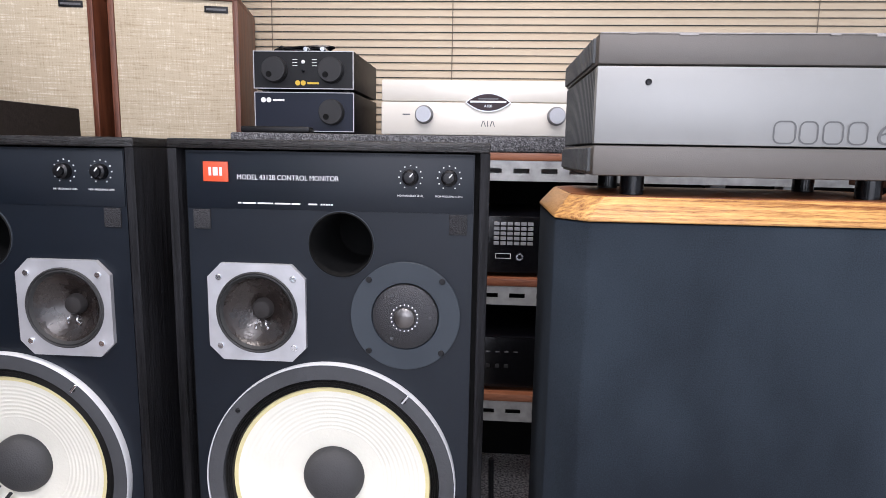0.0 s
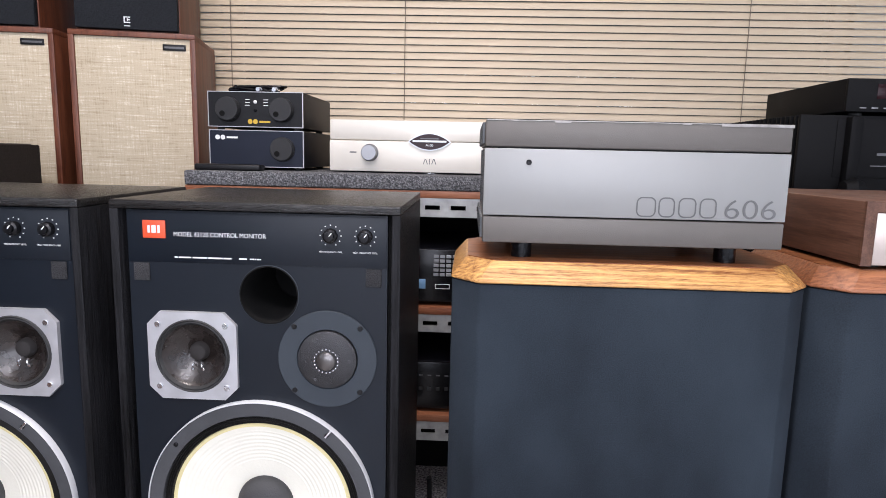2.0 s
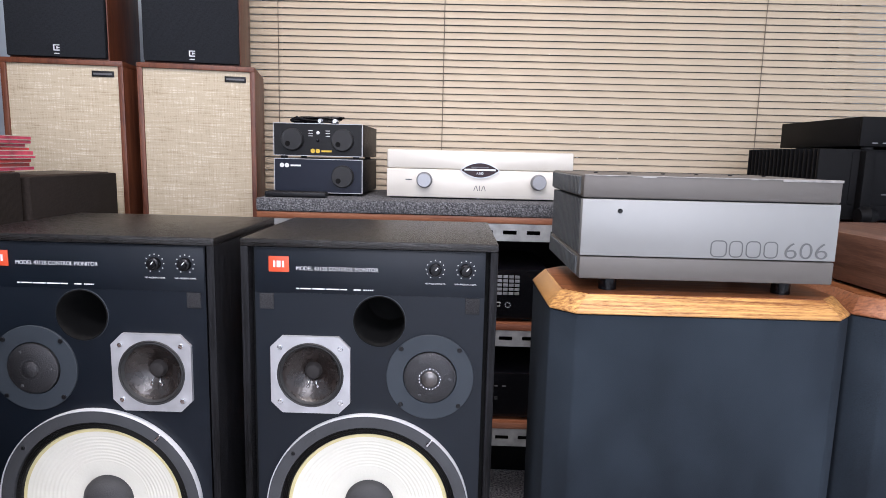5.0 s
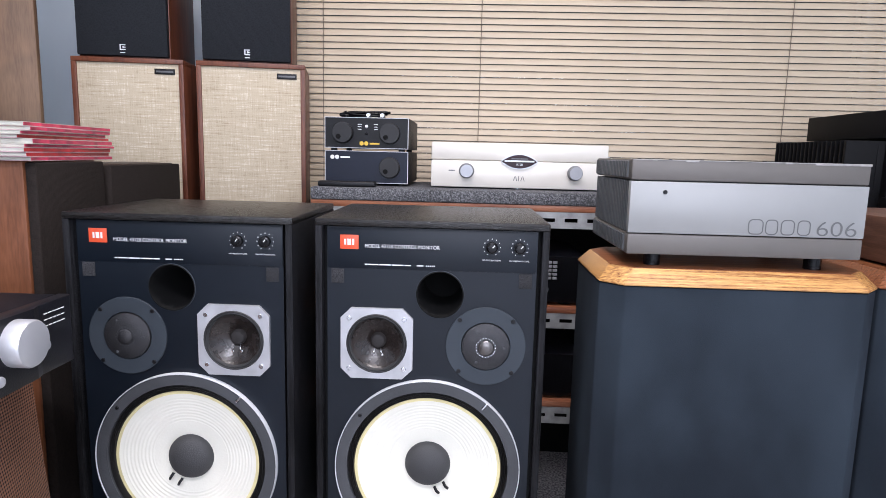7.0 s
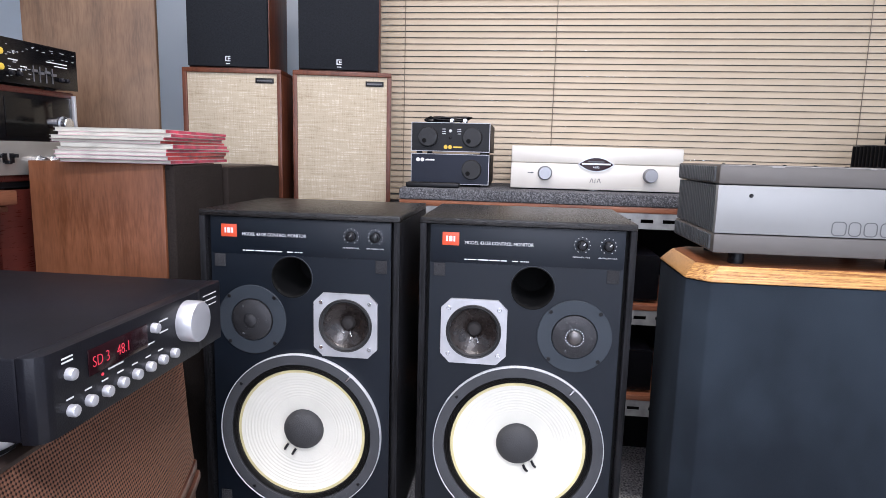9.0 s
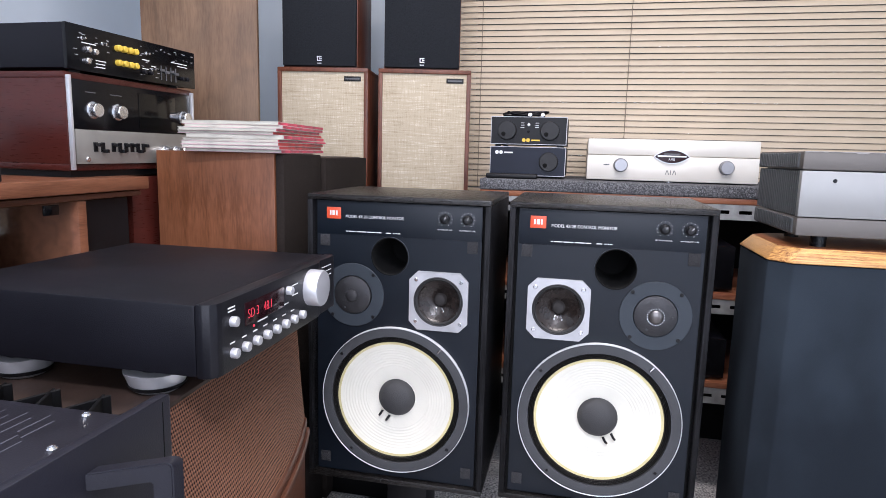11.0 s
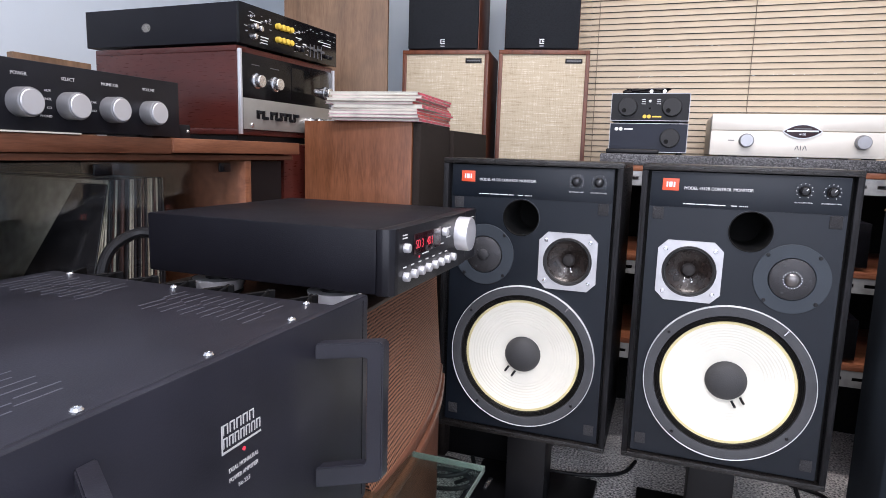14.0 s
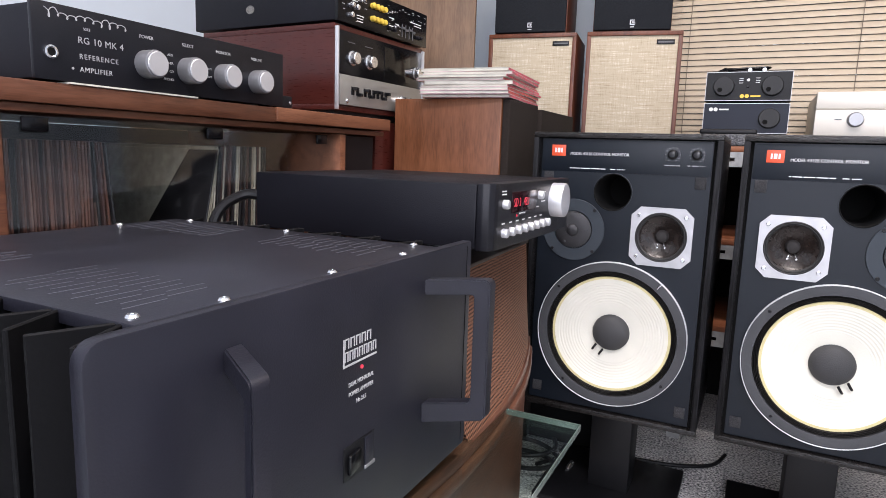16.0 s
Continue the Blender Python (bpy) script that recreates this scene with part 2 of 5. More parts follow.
MAHOGANY = wood("dark_red_mahogany_case", (0.046, 0.0085, 0.0060), (0.068, 0.0135, 0.0095), (9, 1, 9), 0.3, 5, 0.06)
BROWN_BOX = wood("orange_brown_veneer", (0.123, 0.041, 0.015), (0.214, 0.081, 0.036), (7, 7, 1), 0.42, 4, 0.12)
GREY_WALNUT = wood("grey_brown_walnut", (0.062, 0.027, 0.016), (0.135, 0.064, 0.040), (14, 1, 14), 0.5, 5, 0.25)
PANEL_WOOD = stained(wood("pale_plywood", (0.145, 0.082, 0.045), (0.250, 0.150, 0.086), (8, 8, 1), 0.55, 4, 0.2), 0.50, 3.2, 0.72)
SHELF_WOOD = wood("red_shelf_board", (0.160, 0.048, 0.021), (0.304, 0.120, 0.060), (1, 12, 12), 0.4, 5, 0.2)
STEEL = plain("galvanised_steel", (0.36, 0.36, 0.35), 0.45, 0.6, vary=0.25, scale=40)
FELT = speckle("grey_felt_mat", [(0.4, (0.02, 0.021, 0.024)), (0.62, (0.09, 0.09, 0.095)), (0.85, (0.26, 0.26, 0.27))], 330)
CARPET = speckle("grey_loop_carpet", [(0.45, (0.07, 0.068, 0.07)), (0.60, (0.42, 0.41, 0.41)), (0.76, (0.80, 0.78, 0.75))], 170)
WALL = plain("blue_white_wall_paint", (0.58, 0.64, 0.69), 0.8, vary=0.05, scale=2)
CEILING = plain("white_ceiling_paint", (0.78, 0.78, 0.76), 0.9, vary=0.03, scale=2)
SLAT = plain("cream_slat_paint", (0.515, 0.42, 0.300), 0.5, vary=0.04, scale=5)
CORD = plain("beige_cord", (0.16, 0.13, 0.10), 0.8)
KNOB = plain("dark_grey_knob", (0.022, 0.022, 0.023), 0.5, spec=0.3)
DIAL = plain("black_control_dial", (0.005, 0.005, 0.006), 0.3, spec=0.3)
KNOB_GREY = plain("ridged_grey_metal_knob", (0.30, 0.30, 0.31), 0.35, 0.6)
# silver with the shadow on the receiver darkened into its colour
ALU_DIM = plain("shade_dimmed_silver", (0.33, 0.315, 0.285), 0.4, 0.5, vary=0.15)
PRINT_DIM = plain("pale_grey_print", (0.42, 0.42, 0.42), 0.6, vary=0.05)
CREAM_METAL = plain("warm_pale_silver_front", (0.68, 0.640, 0.565), 0.42, 0.2, vary=0.04, fine=0.03)
KNOB_WHITE = plain("satin_white_metal_knob", (0.60, 0.60, 0.62), 0.34, 0.55, vary=0.04)
PAPER = plain("magazine_paper", (0.56, 0.54, 0.46), 0.6, vary=0.12, scale=30)
PINK = plain("magenta_magazine_cover", (0.55, 0.045, 0.10), 0.35, vary=0.45, scale=35)
PINK_PALE = plain("pale_pink_cover", (0.62, 0.42, 0.44), 0.4, vary=0.25, scale=30)
RED_COVER = plain("red_magazine_cover", (0.5, 0.03, 0.035), 0.35, vary=0.4, scale=30)
DISPLAY_BLACK = plain("black_dial_glass", (0.004, 0.004, 0.004), 0.12, fine=0.0, spec=0.35)
DISPLAY = plain("dark_display_glass", (0.02, 0.006, 0.008), 0.15, fine=0.0, spec=0.15)
RED_GLOW = glowing("red_digits", (1.0, 0.06, 0.10), 0.55)
# glow for the diffusers of the added ceiling lights
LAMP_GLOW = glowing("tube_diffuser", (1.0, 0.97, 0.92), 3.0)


def glass_mat(name, c):
    m, nt, b = node_mat(name, 0.02)
    b.inputs["Base Color"].default_value = (*c, 1)
    b.inputs["Transmission Weight"].default_value = 1.0
    b.inputs["IOR"].default_value = 1.45
    return m


def plate_glass(name, tint, gain):
    """Clear plate: light passes straight on, and a sharp gloss grows towards grazing views."""
    m = bpy.data.materials.new(name)
    m.use_nodes = True
    nt = m.node_tree
    nt.nodes.remove(nt.nodes["Principled BSDF"])
    clear, gloss = nt.nodes.new("ShaderNodeBsdfTransparent"), nt.nodes.new("ShaderNodeBsdfGlossy")
    clear.inputs["Color"].default_value = (*tint, 1)
    gloss.inputs["Roughness"].default_value = 0.03
    face, mix = nt.nodes.new("ShaderNodeLayerWeight"), nt.nodes.new("ShaderNodeMixShader")
    face.inputs["Blend"].default_value = 0.5
    steep, level = nt.nodes.new("ShaderNodeMath"), nt.nodes.new("ShaderNodeMath")
    steep.operation, level.operation = "POWER", "MULTIPLY_ADD"
    steep.inputs[1].default_value = 4.0
    level.inputs[1].default_value, level.inputs[2].default_value = 0.6, gain
    nt.links.new(face.outputs["Facing"], steep.inputs[0])
    nt.links.new(steep.outputs[0], level.inputs[0])
    nt.links.new(level.outputs[0], mix.inputs[0])
    nt.links.new(clear.outputs[0], mix.inputs[1])
    nt.links.new(gloss.outputs[0], mix.inputs[2])
    nt.links.new(mix.outputs[0], nt.nodes["Material Output"].inputs[0])
    return m


GLASS = glass_mat("clear_glass", (0.90, 0.96, 0.93))
DOOR_GLASS = plate_glass("cabinet_door_glass", (0.90, 0.93, 0.94), 0.06)
TABLE_GLASS = plate_glass("greenish_plate_glass", (0.82, 0.90, 0.86), 0.09)
GLASS_EDGE = plain("pale_green_glass_edge", (0.13, 0.165, 0.145), 0.15, vary=0.2, spec=0.6)


# ---- builders ----
def box(bm, x0, x1, y0, y1, z0, z1, bevel=0.0, seg=2):
    g = bmesh.ops.create_cube(bm, size=1.0, matrix=Matrix.LocRotScale(((x0 + x1) / 2, (y0 + y1) / 2, (z0 + z1) / 2), None, (x1 - x0, y1 - y0, z1 - z0)))
    if bevel:
        es = list({e for v in g["verts"] for e in v.link_edges})
        bmesh.ops.bevel(bm, geom=es, offset=bevel, segments=seg, affect="EDGES", profile=0.5)
    return bm


def boxes(*args):
    bm = bmesh.new()
    for a in args:
        box(bm, *a)
    return bm


def onebox(x0, x1, y0, y1, z0, z1, bevel=0.0015, seg=2):
    return box(bmesh.new(), x0, x1, y0, y1, z0, z1, bevel, seg)


def lathe(profile, at=(0, 0, 0), axis="-Y", seg=48, bm=None):
    """Turns (radius, outward) pairs about an axis."""
    bm = bm or bmesh.new()
    turn = {"-Y": Matrix.Rotation(radians(90), 4, "X"), "Z": Matrix.Identity(4), "X": Matrix.Rotation(radians(90), 4, "Y")}[axis]
    m = Matrix.Translation(at) @ turn
    rings = []
    for r, h in profile:
        if r < 1e-6:
            rings.append([bm.verts.new(m @ Vector((0, 0, h)))])
        else:
            rings.append([bm.verts.new(m @ Vector((r * math.cos(2 * math.pi * k / seg), r * math.sin(2 * math.pi * k / seg), h))) for k in range(seg)])
    for a, b in zip(rings, rings[1:]):
        for k in range(seg):
            j = (k + 1) % seg
            if len(a) == 1 and len(b) > 1:
                bm.faces.new((a[0], b[j], b[k]))
            elif len(b) == 1 and len(a) > 1:
                bm.faces.new((a[k], a[j], b[0]))
            elif len(a) > 1:
                bm.faces.new((a[k], a[j], b[j], b[k]))
    bmesh.ops.recalc_face_normals(bm, faces=bm.faces)
    return bm


def knob_profile(r, h, edge=0.0015):
    return [(r, 0), (r, h - edge), (r - edge, h), (0, h)]


def prism(points, z0, z1, bevel=0.0, bm=None):
    """A flat outline in x, y drawn up from z0 to z1."""
    bm = bm or bmesh.new()
    f = bm.faces.new([bm.verts.new((x, y, z0)) for x, y in points])
    g = bmesh.ops.extrude_face_region(bm, geom=[f])
    vs = [v for v in g["geom"] if isinstance(v, bmesh.types.BMVert)]
    bmesh.ops.translate(bm, verts=vs, vec=(0, 0, z1 - z0))
    bmesh.ops.recalc_face_normals(bm, faces=bm.faces)
    if bevel:
        bmesh.ops.bevel(bm, geom=bm.edges[:], offset=bevel, segments=2, affect="EDGES", profile=0.5)
    return bm


def tube(points, r, seg=8, bm=None):
    """A round cord along a smooth line of points."""
    bm = bm or bmesh.new()
    pts = [Vector(p) for p in points]
    fine = []
    for i in range(len(pts) - 1):
        p0, p1, p2, p3 = pts[max(i - 1, 0)], pts[i], pts[i + 1], pts[min(i + 2, len(pts) - 1)]
        for k in range(6):
            t = k / 6
            fine.append(0.5 * ((2 * p1) + (p2 - p0) * t + (2 * p0 - 5 * p1 + 4 * p2 - p3) * t * t + (3 * p1 - p0 - 3 * p2 + p3) * t ** 3))
    fine.append(pts[-1])
    rings = []
    for i, p in enumerate(fine):
        d = (fine[min(i + 1, len(fine) - 1)] - fine[max(i - 1, 0)]).normalized()
        u = d.orthogonal().normalized() if not rings else (prev - d * prev.dot(d)).normalized()
        prev = u
        w = d.cross(u)
        rings.append([bm.verts.new(p + r * (u * math.cos(2 * math.pi * k / seg) + w * math.sin(2 * math.pi * k / seg))) for k in range(seg)])
    for a, b in zip(rings, rings[1:]):
        for k in range(seg):
            j = (k + 1) % seg
            bm.faces.new((a[k], a[j], b[j], b[k]))
    bm.faces.new(rings[0]), bm.faces.new(rings[-1])
    bmesh.ops.recalc_face_normals(bm, faces=bm.faces)
    return bm


def moved(bm, m):
    bmesh.ops.transform(bm, matrix=m, verts=bm.verts[:])
    return bm


def mesh_of(name, bm, material, smooth=True):
    me = bpy.data.meshes.new(name)
    bm.to_mesh(me)
    bm.free()
    me.materials.append(material)
    if smooth:
        me.shade_smooth()
        me.set_sharp_from_angle(angle=radians(32))
    return me


def thing(name, m, label, category, group="", kind=""):
    ob = new(name)
    ob.empty_display_size = 0.05
    ob.matrix_basis = m
    return tagged(ob, label, category, group, kind)


def part(name, bm, material, parent, label="", smooth=True):
    ob = new(name, mesh_of(name, bm, material, smooth))
    ob.parent = parent
    if label:
        ob["label"] = label
    return ob


def single(name, bm, material, m, label, category, group="", kind=""):
    ob = new(name, mesh_of(name, bm, material))
    ob.matrix_basis = m
    return tagged(ob, label, category, group, kind)


def setting(name, bm, material, label):
    ob = new(name, mesh_of(name, bm, material, False))
    return tagged(ob, label, name.split("_")[0], kind="structure")


def letters(text, size, m, material, parent, name="lettering", align="LEFT", width=1.0, spacing=1.0, bold=0.0):
    """Flat raised text that faces -y, its baseline start at m."""
    cu = bpy.data.curves.new(name, "FONT")
    cu.body, cu.size, cu.extrude, cu.align_x, cu.space_character, cu.offset = text, size, 0.0002, align, spacing, bold
    ob = new(name, cu)
    me = bpy.data.meshes.new_from_object(ob)
    bpy.data.objects.remove(ob)
    me.transform(m @ Matrix.Rotation(radians(90), 4, "X") @ Matrix.Diagonal((width, 1, 1, 1)))
    me.materials.clear()
    me.materials.append(material)
    ob = new(name, me)
    ob.parent = parent
    return ob


def shell(parent, w, d, z0, z1, k, material, y0=0.0, back=True):
    """Five boards of a cabinet, open to the front."""
    part("top_panel", onebox(-w, w, y0, d, z1 - k, z1, 0.0015), material, parent)
    part("bottom_panel", onebox(-w, w, y0, d, z0, z0 + k, 0.0015), material, parent)
    for q in (-1, 1):
        part("side_panel", onebox(min(q * w, q * (w - k)), max(q * w, q * (w - k)), y0 + 0.0004, d, z0 + k, z1 - k, 0.0008), material, parent)
    if back:
        part("back_panel", onebox(-w + k, w - k, d - 0.01, d, z0 + k, z1 - k, 0), material, parent)


def at(x, y, z):
    return Matrix.Translation((x, y, z))


# ---- room ----
X0, X1, Y0, Y1 = -1.75, 2.3, -2.6, 1.98
setting("floor", boxes((X0, X1, Y0, Y1, -0.05, 0.0)), CARPET, "grey speckled loop pile carpet floor")
setting("ceiling", boxes((X0, X1, Y0, Y1, CEIL, CEIL + 0.08)), CEILING, "plain white painted ceiling")
# the window wall has its opening behind the blind
WX0, WX1, WZ0, WZ1 = -0.5, 1.36, 0.74, 1.95
setting("wall_north", boxes((X0, WX0, Y1, Y1 + 0.12, 0, CEIL), (WX1, X1, Y1, Y1 + 0.12, 0, CEIL), (WX0, WX1, Y1, Y1 + 0.12, 0, WZ0), (WX0, WX1, Y1, Y1 + 0.12, WZ1, CEIL)), WALL, "blue-white painted wall round the window")
setting("wall_west", boxes((X0 - 0.12, X0, Y0 - 0.12, Y1 + 0.12, 0, CEIL)), WALL, "blue-white painted side wall")
setting("wall_east", boxes((X1, X1 + 0.12, Y0 - 0.12, Y1 + 0.12, 0, CEIL)), WALL, "blue-white painted side wall")
setting("wall_south", boxes((X0, -0.75, Y0 - 0.12, Y0, 0, CEIL), (1.95, X1, Y0 - 0.12, Y0, 0, CEIL), (-0.75, 1.95, Y0 - 0.12, Y0, 0, 0.55), (-0.75, 1.95, Y0 - 0.12, Y0, 2.25, CEIL)), WALL, "blue-white painted wall round the shop window")
win = thing("window_2", at(0, 0, 0), "wide bright shop window", "window", kind="structure")
part("window_frame", boxes((-0.75, -0.7, Y0 - 0.09, Y0 - 0.03, 0.55, 2.25), (1.9, 1.95, Y0 - 0.09, Y0 - 0.03, 0.55, 2.25), (-0.7, 1.9, Y0 - 0.09, Y0 - 0.03, 0.55, 0.6), (-0.7, 1.9, Y0 - 0.09, Y0 - 0.03, 2.2, 2.25), (0.57, 0.63, Y0 - 0.09, Y0 - 0.03, 0.6, 2.2)), ALU, win)
win = thing("window_1", at(0, 0, 0), "closed window hidden behind a cream blind", "window", kind="structure")
part("window_frame", boxes((WX0, WX0 + 0.04, Y1 + 0.03, Y1 + 0.09, WZ0, WZ1), (WX1 - 0.04, WX1, Y1 + 0.03, Y1 + 0.09, WZ0, WZ1), (WX0 + 0.04, WX1 - 0.04, Y1 + 0.03, Y1 + 0.09, WZ0, WZ0 + 0.04), (WX0 + 0.04, WX1 - 0.04, Y1 + 0.03, Y1 + 0.09, WZ1 - 0.04, WZ1)), ALU, win)
part("pane", boxes((WX0 + 0.04, WX1 - 0.04, Y1 + 0.055, Y1 + 0.061, WZ0 + 0.04, WZ1 - 0.04)), GLASS, win)


# unseen fixture added to house an overhead lamp
def unseen_ceiling_light(m):
    t = thing("unseen_ceiling_light", m, "added white batten ceiling light, out of view, with a lit diffuser", "ceiling light", "ceiling lights")
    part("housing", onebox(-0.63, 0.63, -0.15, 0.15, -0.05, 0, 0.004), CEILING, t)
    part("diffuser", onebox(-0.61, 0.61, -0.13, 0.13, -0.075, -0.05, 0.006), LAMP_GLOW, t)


unseen_ceiling_light(at(0.0, 0.5, CEIL))
unseen_ceiling_light(at(0.15, -1.0, CEIL))


# ---- blind ----
def venetian_blind():
    t = thing("venetian_blind", at(0, 1.80, 0), "cream venetian blind with closed slats over the window", "blind")
    x0, x1, z0, pitch, count = -0.62, 1.47, 0.80, 0.0192, 58
    bm = bmesh.new()
    rows = []
    for k in range(5):
        s = k / 4 - 0.5
        # a shallow curved section, tipped nearly shut
        u, v = 0.0186 * s, 0.0016 * (1 - 4 * s * s)
        c, n = math.cos(radians(72)), math.sin(radians(72))
        rows.append((u * c - v * n, u * n + v * c))
    ring = [(y, z) for y, z in rows] + [(y + 0.0006, z) for y, z in reversed(rows)]
    a = [bm.verts.new((x0, y, z)) for y, z in ring]
    b = [bm.verts.new((x1, y, z)) for y, z in ring]
    for k in range(len(ring)):
        j = (k + 1) % len(ring)
        bm.faces.new((a[k], a[j], b[j], b[k]))
    bm.faces.new(a), bm.faces.new(b)
    bmesh.ops.recalc_face_normals(bm, faces=bm.faces)
    me = mesh_of("slat", bm, SLAT)
    rnd = random.Random(4)
    for i in range(count):
        s = new("slat", me)
        s.parent = t
        s.matrix_basis = at(rnd.uniform(-0.002, 0.002), 0, z0 + pitch * i) @ Matrix.Rotation(radians(rnd.uniform(-1.2, 1.2)), 4, "X")
    for x in (-0.398, 0.078, 0.985):
        part("ladder_cord", tube([(x, -0.009, z0 - 0.01), (x, -0.009, z0 + pitch * count)], 0.0011, 6), CORD, t)
    part("head_rail", onebox(x0, x1, -0.02, 0.02, z0 + pitch * count, z0 + pitch * count + 0.035, 0.002), SLAT, t)
    part("bottom_rail", onebox(x0, x1, -0.009, 0.009, z0 - 0.03, z0 - 0.014, 0.003), SLAT, t)
    hang = thing("wall_bracket", at(0, 0, 0), "small metal bracket that holds the blind", "bracket")
    part("plate", onebox(-0.2, 1.0, 1.815, Y1 - 0.001, z0 + pitch * count + 0.036, z0 + pitch * count + 0.05), ALU, hang)


venetian_blind()


# ---- studio monitors ----
def holed_plate(x0, x1, z0, z1, holes, y):
    """A flat plate facing -y with round holes (x, z, radius)."""
    bm = bmesh.new()
    loops = [[(x0, z0), (x1, z0), (x1, z1), (x0, z1)]]
    loops += [[(cx + r * math.cos(2 * math.pi * k / 40), cz + r * math.sin(2 * math.pi * k / 40)) for k in range(40)] for cx, cz, r in holes]
    es = []
    for lp in loops:
        vs = [bm.verts.new((x, y, z)) for x, z in lp]
        es += [bm.edges.new((vs[k], vs[(k + 1) % len(vs)])) for k in range(len(vs))]
    bmesh.ops.triangle_fill(bm, use_beauty=True, use_dissolve=False, edges=es, normal=(0, -1, 0))
    return bm


def octagon_plate(half, cut, y0, y1, hole, at_x, at_z):
    """A square plate with cut corners and a round hole, drawn from y0 back to y1."""
    bm = bmesh.new()
    h, c = half, cut
    outer = [(-h + c, -h), (h - c, -h), (h, -h + c), (h, h - c), (h - c, h), (-h + c, h), (-h, h - c), (-h, -h + c)]
    inner = [(hole * math.cos(2 * math.pi * k / 40), hole * math.sin(2 * math.pi * k / 40)) for k in range(40)]
    es, allv = [], []
    for lp in (outer, inner):
        vs = [bm.verts.new((at_x + x, y0, at_z + z)) for x, z in lp]
        allv.append(vs)
        es += [bm.edges.new((vs[k], vs[(k + 1) % len(vs)])) for k in range(len(vs))]
    bmesh.ops.triangle_fill(bm, use_beauty=True, use_dissolve=False, edges=es, normal=(0, -1, 0))
    for vs in allv:
        back = [bm.verts.new((v.co.x, y1, v.co.z)) for v in vs]
        for k in range(len(vs)):
            j = (k + 1) % len(vs)
            bm.faces.new((vs[k], vs[j], back[j], back[k]))
    bmesh.ops.recalc_face_normals(bm, faces=bm.faces)
    return bm


W, H, D = 0.363, 0.587, 0.298


def monitor(m, side, label):
    """side 1: the cone driver to the -x side; -1: mirrored."""
    t = thing("studio_monitor", m, label, "loudspeaker", "studio monitors")
    k, b, SLOT = 0.011, 0.010, 0.006
    part("top_panel", onebox(-W / 2, W / 2, 0, D, H - k, H, 0.0018), EBONY_TOP, t)
    part("bottom_panel", onebox(-W / 2, W / 2, 0, D, 0, k, 0.0018), EBONY_TOP, t)
    part("back_panel", onebox(-W / 2 + k, W / 2 - k, D - 0.015, D, k, H - k, 0), EBONY, t)
    for s in (-1, 1):
        part("side_panel", onebox(min(s * W / 2, s * (W / 2 - k)), max(s * W / 2, s * (W / 2 - k)), 0.0004, D, k, H - k, 0.0012), EBONY_SIDE, t)
    mx, tx, px = -0.0845 * side, 0.089 * side, 0.0145 * side
    wz, mz, tz, pz = H - 0.408, H - 0.199, H - 0.198, H - 0.117
    # the baffle stands a finger's width inside the edges, with a dark slot at each side
    baffle = part("baffle", holed_plate(-W / 2 + k + SLOT, W / 2 - k - SLOT, k + 0.003, H - k - 0.002, [(0, wz, 0.1325), (mx, mz, 0.048), (tx, tz, 0.037), (px, pz, 0.0365)], b), BAFFLE, t)
    # a near-black strip behind each slot paints the slot's shade
    for q in (-1, 1):
        part("slot_shade_strip", onebox(min(q * (W / 2 - k), q * (W / 2 - k - SLOT - 0.004)), max(q * (W / 2 - k), q * (W / 2 - k - SLOT - 0.004)), b + 0.010, b + 0.012, k, H - k, 0), VOID, t)
    for q in (-1, 1):
        part("baffle_edge", onebox(min(q * (W / 2 - k - SLOT), q * (W / 2 - k - SLOT - 0.003)), max(q * (W / 2 - k - SLOT), q * (W / 2 - k - SLOT - 0.003)), b + 0.0003, b + 0.0098, k + 0.003, H - k - 0.002, 0), BLACK, baffle)
    part("control_plate", onebox(-W / 2 + k + SLOT + 0.001, W / 2 - k - SLOT - 0.001, b - 0.0012, b - 0.0002, H - 0.0785, H - k - 0.004, 0.0003), BAFFLE, baffle)
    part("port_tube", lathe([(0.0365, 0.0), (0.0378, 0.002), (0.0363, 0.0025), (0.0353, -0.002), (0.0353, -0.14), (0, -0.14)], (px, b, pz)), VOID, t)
    part("port_flange", lathe([(0.0384, 0.0), (0.0384, 0.0014), (0.0370, 0.0018), (0.0366, 0.0005)], (px, b, pz)), TWEET, t)
    # woofer
    w = part("woofer", lathe([(0.1505, 0.0), (0.1505, 0.006), (0.149, 0.0085), (0.142, 0.0088), (0.1318, 0.0075), (0.1308, 0.001)], (0, b, wz), seg=96), BASKET, t)
    part("rim", lathe([(0.1512, 0.0), (0.1512, 0.0088), (0.1506, 0.0098), (0.1497, 0.0094), (0.1494, 0.006)], (0, b, wz), seg=96), ALU_WHITE, w, "bright metal rim")
    prof = [(0.1310, 0.001)]
    for i in range(4):
        r0 = 0.1310 - i * 0.0027
        prof += [(r0 - 0.0007, 0.0038), (r0 - 0.0014, 0.0048), (r0 - 0.0020, 0.0038), (r0 - 0.0027, 0.0002)]
    part("surround", lathe(prof, (0, b, wz), seg=96), SURROUND, w)
    part("cone_edge", lathe([(0.1206, 0.0004), (0.1198, 0.0016), (0.1150, 0.0012)], (0, b, wz), seg=96), CONE_EDGE, w, "yellowed edge of the paper cone")
    prof = []
    for i in range(91):
        q = i / 90
        r = 0.1151 - q * 0.0789
        depth = 0.0012 - 0.0172 * q ** 0.9
        ripple = 0.00030 * math.sin(q * 88) if 0.08 < q < 0.66 else 0
        prof.append((r, depth + ripple))
